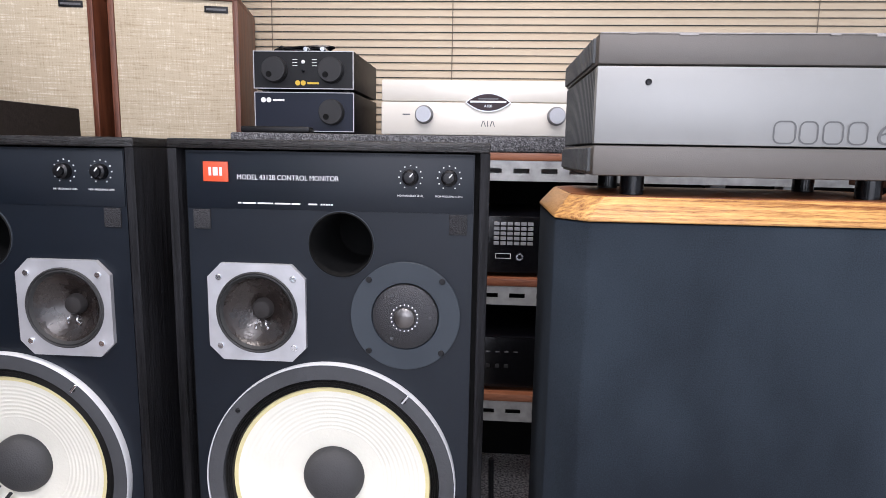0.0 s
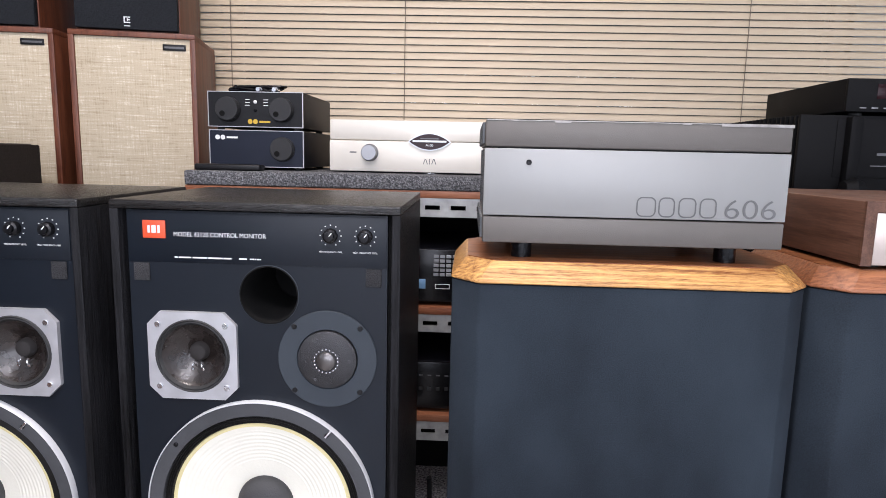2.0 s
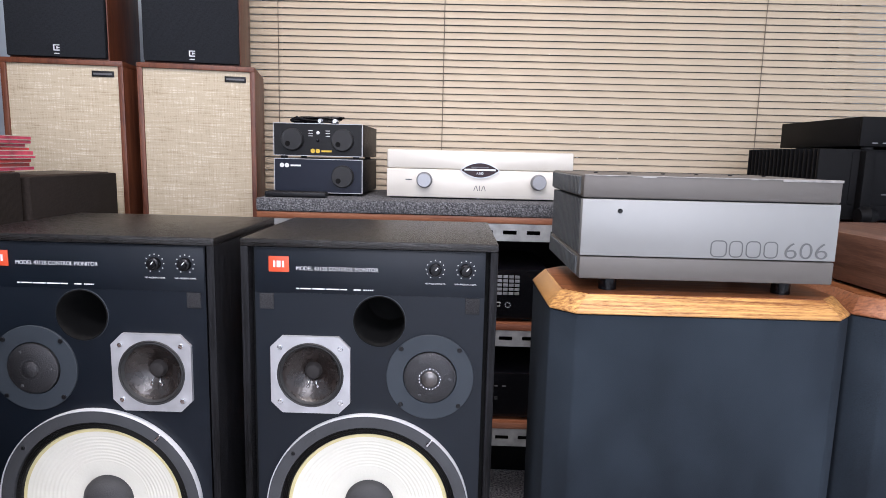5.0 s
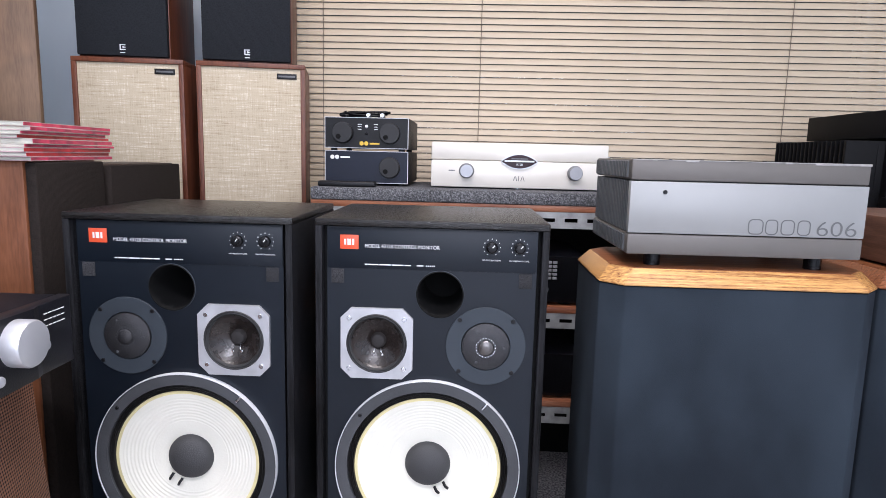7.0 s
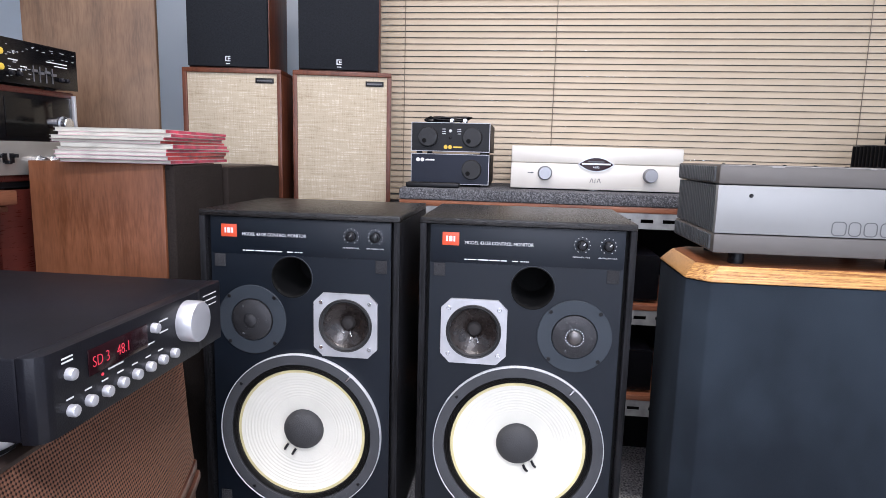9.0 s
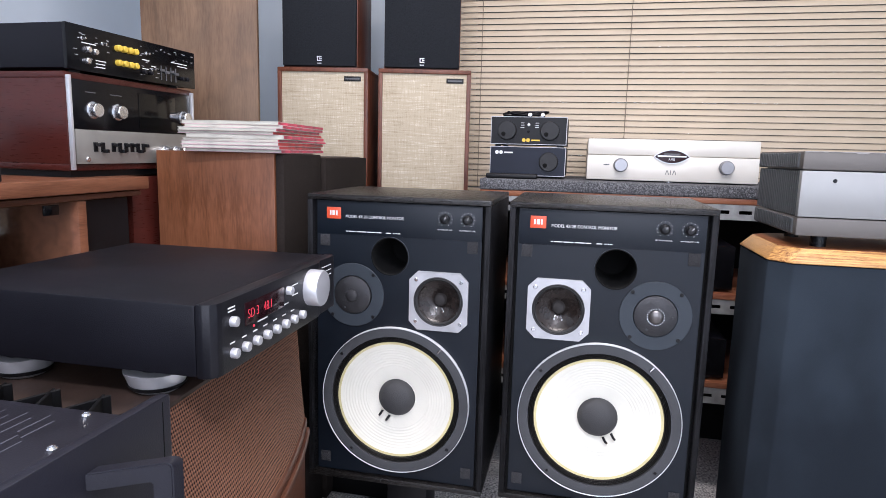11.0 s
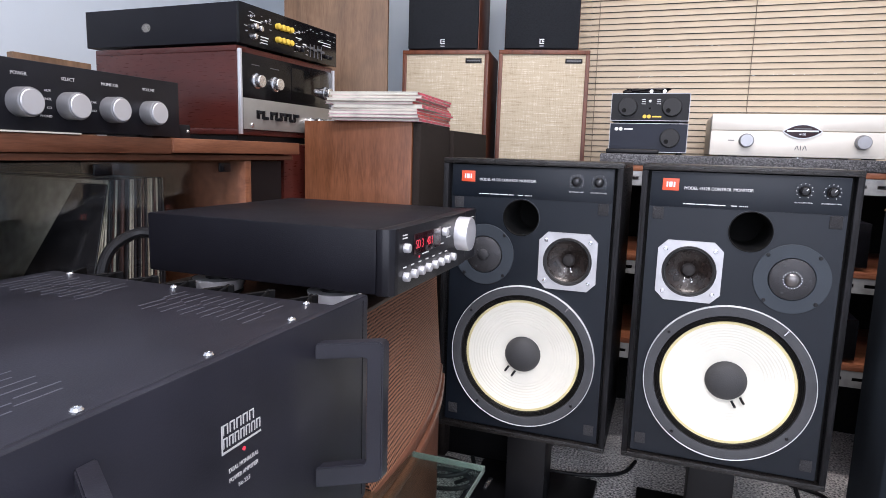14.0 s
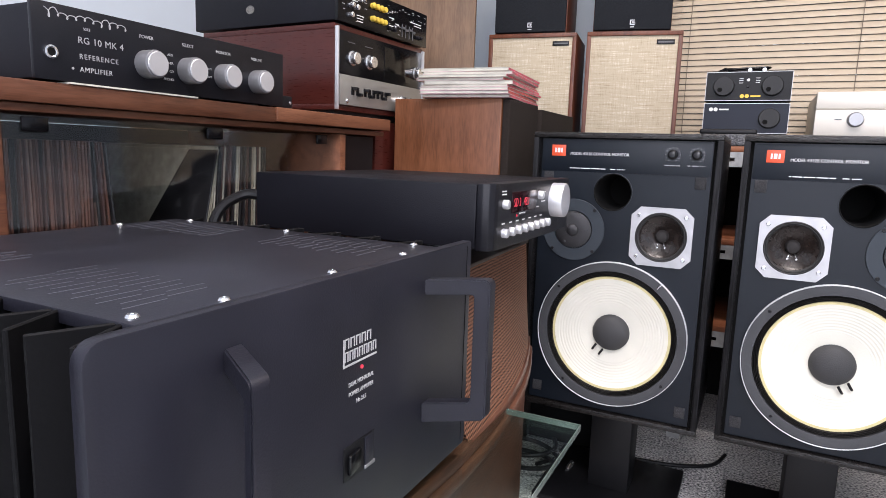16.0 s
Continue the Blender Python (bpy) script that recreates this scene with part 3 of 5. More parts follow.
    part("cone", lathe(prof, (0, b, wz), seg=96), CONE, w, "white ribbed paper cone")
    part("dust_cap", lathe([(0.0378, -0.016), (0.0375, -0.011), (0.034, -0.0045), (0.027, 0.001), (0.0165, 0.0042), (0.006, 0.0055), (0, 0.0058)], (0, b, wz)), CAP, w)
    for dx in (-0.0085, 0.0085):
        a = radians(-58 if side > 0 else -122)
        bx, bz = math.cos(a), math.sin(a)
        ux, uz = -bz, bx
        p0 = Vector((bx * 0.037 + ux * dx, b + 0.005, wz + bz * 0.037 + uz * dx))
        p1 = Vector((bx * 0.051 + ux * dx, b + 0.006, wz + bz * 0.051 + uz * dx))
        part("lead_wire", tube([p0, (p0 + p1) / 2 + Vector((0, -0.004, 0)), p1], 0.0024, 8), BLACK, w)
    for i in range(4):
        a = radians(45 + 90 * i + 6)
        part("clamp_screw", lathe(knob_profile(0.0030, 0.002, 0.0008), (0.1415 * math.cos(a), b - 0.0085, wz + 0.1415 * math.sin(a)), seg=10), BLACK, w)
        if i == 0:
            part("clamp_clip", moved(onebox(-0.0014, 0.0014, -0.002, 0, -0.006, 0.006, 0.0005, 1), at(0.1435 * math.cos(a), b - 0.0088, wz + 0.1435 * math.sin(a)) @ Matrix.Rotation(math.pi / 2 - a, 4, "Y")), CHROME, w)
    # cone midrange
    mid = part("midrange_driver", octagon_plate(0.0577, 0.0165, b - 0.006, b, 0.0485, mx, mz), PLATE, t, "silver plate with a glossy dark cone")
    part("surround", lathe([(0.0486, 0.0062), (0.0470, 0.0078), (0.0455, 0.0062), (0.0440, 0.0072), (0.0425, 0.0055), (0.041, 0.0035)], (mx, b, mz)), RUBBER, mid)
    prof = [(0.041, 0.0035)] + [(0.041 - 0.0285 * i / 14, 0.003 - 0.021 * (i / 14) ** 0.85 + (0.0003 if i % 2 else 0)) for i in range(1, 15)]
    part("cone", lathe(prof, (mx, b, mz)), MIDCONE, mid)
    part("dust_cap", lathe([(0.0128, -0.018), (0.0125, -0.013), (0.010, -0.0085), (0.006, -0.0065), (0, -0.006)], (mx, b, mz), seg=32), MIDCAP, mid)
    for dx in (-0.006, 0.006):
        part("lead_wire", tube([(mx + dx * 0.8, b + 0.010, mz - 0.013), (mx + dx, b + 0.006, mz - 0.017), (mx + dx * 1.2, b + 0.0085, mz - 0.022)], 0.0011, 6), CHROME, mid)
        part("lead_joint", lathe([(0.0022, 0.0), (0.002, 0.0012), (0, 0.0018)], (mx + dx * 1.2, b + 0.0085, mz - 0.022), seg=10), CHROME, mid)
    for sx in (-1, 1):
        for sz in (-1, 1):
            part("screw", lathe(knob_profile(0.0040, 0.0022, 0.0008), (mx + sx * 0.0438, b - 0.006, mz + sz * 0.0410), seg=12), CHROME, mid)
    # dome tweeter
    tw = part("tweeter", lathe([(0.0635, 0.0002), (0.0635, 0.003), (0.0628, 0.0036), (0.0395, 0.0036), (0.0385, 0.002), (0.038, 0.0)], (tx, b, tz), seg=64), TWEET, t)
    part("mesh_guard", lathe([(0.0381, 0.0005), (0.0374, 0.0055), (0.031, 0.0085), (0.018, 0.0105), (0.0125, 0.011)], (tx, b, tz), seg=64), MESH, tw)
    part("dome", lathe([(0.0125, 0.0105), (0.0115, 0.0125), (0.008, 0.0145), (0.004, 0.0154), (0, 0.0156)], (tx, b, tz), seg=32), DOME if side > 0 else MESH, tw)
    for i in range(20):
        a = 2 * math.pi * i / 20
        part("bead", lathe([(0.0010, 0), (0.0010, 0.0008), (0, 0.0013)], (tx + 0.0152 * math.cos(a), b - 0.0105, tz + 0.0152 * math.sin(a)), seg=6), CHROME if side > 0 else MESH, tw)
    for i in range(3):
        a = radians(90 + 120 * i + 30)
        part("guard_stud", lathe(knob_profile(0.0024, 0.0016, 0.0006), (tx + 0.029 * math.cos(a), b - 0.0085, tz + 0.029 * math.sin(a)), seg=10), BASKET, tw)
    for i in range(4):
        a = radians(45 + 90 * i)
        part("screw", lathe(knob_profile(0.0036, 0.0018, 0.0006), (tx + 0.0595 * math.cos(a), b - 0.0034, tz + 0.0595 * math.sin(a)), seg=10), BLACK, tw)
    # badge, print and controls
    badge = part("badge", onebox(-0.1435, -0.1145, b - 0.0032, b - 0.0012, H - 0.0480, H - 0.0255, 0.0005), ORANGE, t, "orange-red square badge")
    bz0, bz1 = H - 0.0412, H - 0.0318
    # the maker's mark as three plain blocks
    for x0, x1, z0, z1 in ((-0.1368, -0.1338, bz0, bz1), (-0.1318, -0.1262, bz0, bz1), (-0.1242, -0.1212, bz0, bz1)):
        part("badge_mark", boxes((x0, x1, b - 0.0036, b - 0.003, z0, z1)), WHITE_INK, badge)
    letters("MODEL 4312B CONTROL MONITOR", 0.0080, at(-0.1050, b - 0.0018, H - 0.0450), WHITE_INK, t, width=0.905)
    for x0, x1 in ((-0.1045, -0.1005), (-0.0990, -0.0835), (-0.0815, -0.0635), (-0.0615, -0.0435), (-0.0420, -0.0320), (-0.0225, -0.0125), (-0.0085, -0.0065), (-0.0055, -0.0035), (-0.0025, -0.0005), (0.0005, 0.0025), (0.0035, 0.0055)):
        part("small_print", boxes((x0, x1, b - 0.0018, b - 0.0012, H - 0.0725, H - 0.0708)), WHITE_INK, t)
    for x, word in ((0.0935, "MID FREQUENCY LEVEL"), (0.1368, "HIGH FREQUENCY LEVEL")):
        dial = part("level_control", lathe([(0.0092, 0.0), (0.0092, 0.006), (0.0086, 0.0075), (0.0062, 0.009), (0.0058, 0.0125), (0, 0.013)], (x, b - 0.0012, H - 0.039), seg=24), DIAL, t)
        part("pointer", moved(onebox(-0.0006, 0.0006, -0.0002, 0.0004, 0.001, 0.0062, 0), at(x, b - 0.0144, H - 0.039) @ Matrix.Rotation(radians(40), 4, "Y")), WHITE_INK, dial)
        ticks = bmesh.new()
        for i in range(11):
            a = radians(-60 + 30 * i)
            cx, cz = x + 0.0130 * math.cos(a), H - 0.039 + 0.0130 * math.sin(a)
            box(ticks, cx - 0.0007, cx + 0.0007, b - 0.0017, b - 0.0011, cz - 0.0007, cz + 0.0007)
        part("scale_dots", ticks, WHITE_INK, dial)
        letters(word, 0.0030, at(x, b - 0.0017, H - 0.0605), WHITE_INK, dial, align="CENTER", width=0.92)
    for sx in (-1, 1):
        part("hook_tape", onebox(sx * 0.1475 - 0.010, sx * 0.1475 + 0.010, b - 0.0022, b - 0.0002, H - 0.1025, H - 0.0800, 0.0005), VELCRO, t)
        part("hook_tape", onebox(sx * 0.1475 - 0.010, sx * 0.1475 + 0.010, b - 0.0022, b - 0.0002, 0.0300, 0.0520, 0.0005), VELCRO, t)
    return t


def speaker_stand(m, h):
    t = thing("speaker_stand", m, "black metal speaker stand with a square column", "speaker stand", "speaker stands")
    part("base_plate", onebox(-0.15, 0.15, 0.02, 0.30, 0, 0.014, 0.003), BLACK, t)
    part("column", onebox(-0.045, 0.045, 0.115, 0.205, 0.014, h - 0.006, 0.002), BLACK, t)
    part("top_plate", onebox(-0.12, 0.12, 0.05, 0.26, h - 0.006, h, 0.001), BLACK, t)


SH = 0.2315
monitor(at(0, 0.80, SH), 1, "black oak studio monitor with a white woofer on a stand")
monitor(at(-0.396, 0.79, SH), -1, "black oak studio monitor with mirrored drivers on a stand")
speaker_stand(at(0, 0.80, 0), SH)
speaker_stand(at(-0.396, 0.79, 0), SH)


# ---- towers with oak caps ----
def tower(m, oak, label):
    t = thing("tower_speaker", m, label, "loudspeaker", "tower speakers")
    w, d, c = 0.1955, 0.235, 0.03

    def ring(w, d0, d1, c):
        return [(-w + c, d0), (w - c, d0), (w, d0 + c), (w, d1 - c), (w - c, d1), (-w + c, d1), (-w, d1 - c), (-w, d0 + c)]

    part("cloth_body", prism(ring(w, 0, d, c), 0.03, 0.744, 0.003), TOWER_CLOTH, t)
    part("plinth", prism(ring(w - 0.012, 0.012, d - 0.012, c), 0, 0.03), BLACK, t)
    bm = bmesh.new()
    low, edge, top = ring(w + 0.001, -0.001, d + 0.001, c), ring(w + 0.001, -0.001, d + 0.001, c), ring(w - 0.015, 0.013, d - 0.015, c)
    lv = [[bm.verts.new((x, y, z)) for x, y in r] for r, z in ((low, 0.745), (edge, 0.748), (top, 0.768))]
    for a, b in zip(lv, lv[1:]):
        for i in range(8):
            j = (i + 1) % 8
            bm.faces.new((a[i], a[j], b[j], b[i]))
    bm.faces.new(lv[0]), bm.faces.new(lv[2])
    bmesh.ops.recalc_face_normals(bm, faces=bm.faces)
    bmesh.ops.bevel(bm, geom=bm.edges[:], offset=0.001, segments=1, affect="EDGES")
    part("cap", bm, oak, t, "oak cap with bevelled edges")
    part("cap_panel", prism(ring(w - 0.017, 0.015, d - 0.017, c), 0.7665, 0.7688), OAK_TOP, t)
    return t


tower(at(0.4425, 0.713, 0), OAK, "tall blue-black cloth tower speaker with a honey oak cap")
tower(at(0.843, 0.722, 0), RED_OAK, "tall blue-black cloth tower speaker with a reddish oak cap")


# ---- grey power amplifier on the tower ----
def grey_amplifier(m):
    t = thing("power_amplifier", m, "two-tone grey power amplifier with worn edges on oak cap", "amplifier")
    w, d, h = 0.1610, 0.24, 0.1320
    part("front_panel", onebox(-w, w, -0.0005, 0.012, 0.0302, 0.1020, 0.0008), QUAD_PANEL, t, "light grey front panel")
    part("top_cover", onebox(-w, w, 0.0, d, 0.1035, h, 0.0025), QUAD_TOP, t)
    part("bottom_cover", onebox(-w, w, 0.0, d, 0, 0.0287, 0.002), QUAD_TOP, t)
    part("core", onebox(-w + 0.014, w - 0.014, 0.012, d - 0.004, 0.03, 0.106, 0), BLACK, t)
    for s in (-1, 1):
        for i in range(22):
            y = 0.016 + i * 0.0100
            for z0, z1, o in ((0.0307, 0.1015, 0.0), (0.106, 0.1295, 0.003), (0.003, 0.0265, 0.003)):
                part("cooling_fin", onebox(min(s * (w - 0.016), s * (w + o)), max(s * (w - 0.016), s * (w + o)), y, y + 0.0045, z0, z1, 0.0008, 1), QUAD_FIN, t)
    part("lamp", lathe([(0.003, 0), (0.003, 0.0012), (0.0022, 0.0008), (0, 0.0004)], (-0.1135, -0.0004, 0.0875), seg=16), BLACK, t)
    # maker's mark as plain outlines, and the model number
    for x, wd in ((0.0135, 0.021), (0.0352, 0.0175), (0.0570, 0.019), (0.0790, 0.018)):
        bm = bmesh.new()
        loops = []
        for inset in (0.0, 0.0015):
            hw, hh, r = wd / 2 - inset, 0.0108 - inset, 0.0065 - inset
            lp = []
            for cx, cz, a0 in ((1, 1, 0), (-1, 1, 90), (-1, -1, 180), (1, -1, 270)):
                for k in range(6):
                    a = radians(a0 + 18 * k)
                    lp.append(bm.verts.new((x + cx * (hw - r) + r * math.cos(a), -0.0011, 0.0430 + cz * (hh - r) + r * math.sin(a))))
            loops.append(lp)
        for k in range(24):
            q = (k + 1) % 24
            bm.faces.new((loops[0][k], loops[0][q], loops[1][q], loops[1][k]))
        bmesh.ops.recalc_face_normals(bm, faces=bm.faces)
        part("maker_mark", bm, PALE_INK, t)
    letters("606", 0.0300, at(0.0945, -0.0009, 0.0325), PALE_INK, t, width=1.28, bold=-0.0004)
    rnd = random.Random(8)
    part("worn_edge", onebox(-w + 0.001, w - 0.075, -0.0004, 0.0006, h - 0.0010, h + 0.0002, 0.0002, 1), WORN, t)
    for i in range(3):
        x = rnd.uniform(-w, w)
        part("chipped_edge", onebox(x, min(w, x + rnd.uniform(0.003, 0.018)), -0.0006, rnd.uniform(0.0015, 0.004), h - rnd.uniform(0.001, 0.003), h + 0.0003, 0.0003, 1), WORN, t)
    part("chipped_edge", onebox(w - 0.075, w + 0.0002, -0.0008, 0.006, h - 0.003, h + 0.0004, 0.0004, 1), WORN, t)
    for i in range(6):
        part("cover_screw", lathe(knob_profile(0.003, 0.0016, 0.0006), (-0.12 + 0.048 * i, 0.12, h), "Z", 10), BLACK, t)
    for x in (-0.115, 0.115):
        for y in (0.035, 0.165):
            f = part("foot", lathe(knob_profile(0.0118, 0.0193, 0.001), (x, y, -0.0193), "Z", 20), BLACK_GLOSS, t)


grey_amplifier(at(0.4400, 0.727, 0.7883))


# ---- walnut receiver ----
def walnut_receiver(m):
    t = thing("receiver", m, "walnut-cased receiver with a pale metal front", "receiver")
    part("case", onebox(-0.2, 0.2, 0.004, 0.29, 0.004, 0.074, 0.002), GREY_WALNUT, t)
    part("front_frame", boxes((-0.2, -0.188, 0, 0.0038, 0.004, 0.074), (0.188, 0.2, 0, 0.0038, 0.004, 0.074), (-0.188, 0.188, 0, 0.0038, 0.0625, 0.074)), GREY_WALNUT, t)
    face = part("front_plate", onebox(-0.187, 0.187, 0.001, 0.0038, 0.005, 0.0615, 0.0004), plain("champagne_metal", (0.55, 0.47, 0.42), 0.35, 0.5), t)
    part("rocker_switch", onebox(-0.166, -0.156, -0.004, 0.003, 0.022, 0.046, 0.001), ALU_WHITE, face)
    for x in (-0.12, -0.08, 0.02, 0.12):
        part("control_knob", lathe(knob_profile(0.0085, 0.012), (x, 0.003, 0.034), seg=24), ALU_WHITE, face)
    part("maker_mark", boxes((-0.152, -0.146, 0.0022, 0.003, 0.010, 0.016), (-0.144, -0.138, 0.0022, 0.003, 0.010, 0.016), (-0.136, -0.130, 0.0022, 0.003, 0.010, 0.016), (-0.128, -0.122, 0.0022, 0.003, 0.010, 0.016)), BLACK, face)
    part("switch_label", boxes((-0.168, -0.154, 0.0022, 0.003, 0.052, 0.0545)), GREY_INK, face)
    for x in (-0.17, 0.17):
        for y in (0.03, 0.26):
            part("foot", lathe(knob_profile(0.009, 0.004), (x, y, 0), "Z", 16), RUBBER, t)


walnut_receiver(pose(0.887, 0.738, 0.7690, 0, 0, 2))


# ---- rack behind ----
RX0, RX1, RY0, RY1 = -0.315, 1.75, 1.30, 1.72
rack = thing("shelving_rack", at(0, 0, 0), "slotted steel angle rack with red wooden shelves", "rack")


def slotted_angle(x0, x1, z0, z1, y):
    """A steel angle whose face has long slots right through it."""
    bm = bmesh.new()
    zc, sl, pitch = (z0 + z1) / 2, 0.03, 0.052
    hz = 0.0045
    box(bm, x0, x1, y, y + 0.003, zc + hz, z1)
    box(bm, x0, x1, y, y + 0.003, z0, zc - hz)
    x = x0
    while x < x1:
        box(bm, x, min(x + pitch - sl, x1), y, y + 0.003, zc - hz, zc + hz)
        x += pitch
    box(bm, x0, x1, y + 0.003, y + 0.035, z1 - 0.003, z1)
    return bm


for i, (zt, zb) in enumerate(((0.795, 0.757), (0.555, 0.518), (0.322, 0.280))):
    part("shelf_board", onebox(RX0, RX1, RY0 - 0.002, RY1, zt, zt + 0.015, 0.002), SHELF_WOOD, rack, "red-brown wooden shelf board")
    part("front_rail", slotted_angle(RX0, RX1, zb, zt, RY0), STEEL, rack, "slotted galvanised steel rail")
    part("back_rail", onebox(RX0, RX1, RY1 - 0.004, RY1, zb, zt, 0), STEEL, rack)
for x in (RX0, 0.72, RX1 - 0.035):
    for y in (RY0 + 0.004, RY1 - 0.04):
        part("upright", boxes((x, x + 0.035, y, y + 0.003, 0, 0.757), (x, x + 0.003, y + 0.003, y + 0.035, 0, 0.757)), STEEL, rack)
# near-black sheet added so the depth behind the shelves is dark
part("dark_back_sheet", onebox(RX0, RX1, RY1 + 0.001, RY1 + 0.006, 0.0, 0.81, 0), VOID, rack)
single("felt_mat", onebox(-0.315, 0.86, 1.295, 1.715, 0, 0.029, 0.004), FELT, at(0, 0, 0.8105), "thick grey speckled felt mat on the rack", "mat")
MATZ = 0.8398


# ---- pair of small black amplifiers ----
def small_amp(m, h, pre, label):
    t = thing("preamplifier" if pre else "power_amplifier", m, label, "amplifier", "small stacked amplifiers")
    w, d = 0.1035, 0.26
    part("sleeve", onebox(-w, w, 0.0042, d, 0.006, h, 0.0008), BLACK_CASE, t)
    part("bezel", boxes((-w, w, 0, 0.004, h - 0.0015, h), (-w, w, 0, 0.004, 0.006, 0.0075), (-w, -w + 0.0016, 0, 0.004, 0.0075, h - 0.0015), (w - 0.0016, w, 0, 0.004, 0.0075, h - 0.0015)), PLATE, t, "pale metal edge frame")
    face = part("face", onebox(-w + 0.0016, w - 0.0016, 0.0015, 0.0042, 0.0075, h - 0.0015, 0), BLACK if pre else NAVY_FACE, t)
    zc = 0.006 + (h - 0.006) / 2
    for x in ((-0.058, 0.058) if pre else (0.058,)):
        kn = part("control_knob", lathe([(0.026, 0), (0.026, 0.006), (0.0245, 0.008), (0.0245, 0.014), (0.0235, 0.015), (0, 0.015)], (x, 0.0015, zc), seg=48), KNOB, face)
        # a flat disc; the hollow's shade is only its near-black colour
        part("finger_dimple", lathe([(0.006, 0.0003), (0.006, 0.0006), (0.004, 0.0006), (0, 0.0006)], (x - 0.009, -0.0135, zc - 0.010), seg=16), VOID, kn)
    if pre:
        part("lamp", lathe(knob_profile(0.004, 0.002), (0.0, 0.0015, zc + 0.016), seg=12), WHITE_INK, face)
        part("toggle", lathe(knob_profile(0.0032, 0.004), (0.0, 0.0015, zc - 0.002), seg=12), BLACK_GLOSS, face)
        for x in (-0.016, 0.024):
            for i in range(3):
                part("tiny_print", boxes((x - 0.006, x + 0.004, 0.0009, 0.0015, zc + 0.020 - i * 0.006, zc + 0.0213 - i * 0.006)), WHITE_INK, face)
    gx, gz = (-0.012, 0.018) if pre else (-0.085, h - 0.016)
    for i in range(2):
        part("round_mark", lathe(knob_profile(0.0052, 0.0006, 0.0001), (gx + i * 0.0115, 0.0015, gz), seg=16), GOLD_INK if pre else WHITE_INK, face)
    part("maker_mark", boxes((gx + 0.020, gx + 0.044, 0.0009, 0.0015, gz - 0.0022, gz + 0.0018)), GOLD_INK if pre else WHITE_INK, face)
    for x in (-0.085, 0.085):
        for y in (0.025, 0.22):
            part("foot", lathe(knob_profile(0.008, 0.006), (x, y, 0), "Z", 16), RUBBER, t)


small_amp(at(-0.2005, 1.40, MATZ), 0.085, False, "small black power amplifier with one grey knob on felt mat")
small_amp(at(-0.2005, 1.398, MATZ + 0.0852), 0.081, True, "small black preamplifier with two grey knobs, stacked on amplifier")
# coiled lead on the small preamplifier
rnd = random.Random(3)
zt = MATZ + 0.0852 + 0.081
pts = []
for i in range(26):
    a = i * 0.9
    pts.append((-0.215 + 0.055 * math.cos(a) * rnd.uniform(0.5, 1.1) + 0.012 * math.sin(i), 1.46 + 0.02 * math.sin(a) * rnd.uniform(0.5, 1.2), zt + 0.0045 + 0.012 * abs(math.sin(i * 0.55))))
lead = thing("audio_lead", at(0, 0, 0), "tangled black lead lying on the small preamplifier", "cable")
part("wire", tube(pts, 0.0032, 6), BLACK_GLOSS, lead)
for x in (-0.20, -0.165):
    part("plug", lathe([(0.006, 0), (0.006, 0.018), (0.0045, 0.02), (0.0045, 0.03), (0, 0.03)], (x, 1.445, zt + 0.0065), seg=14), CHROME, lead)
rc = thing("remote_control", pose(-0.235, 1.335, MATZ, 0, 0, 2), "slim black remote control lying on the felt mat", "remote control")
part("body", onebox(-0.068, 0.068, -0.017, 0.02, 0, 0.013, 0.004, 3), BLACK, rc)


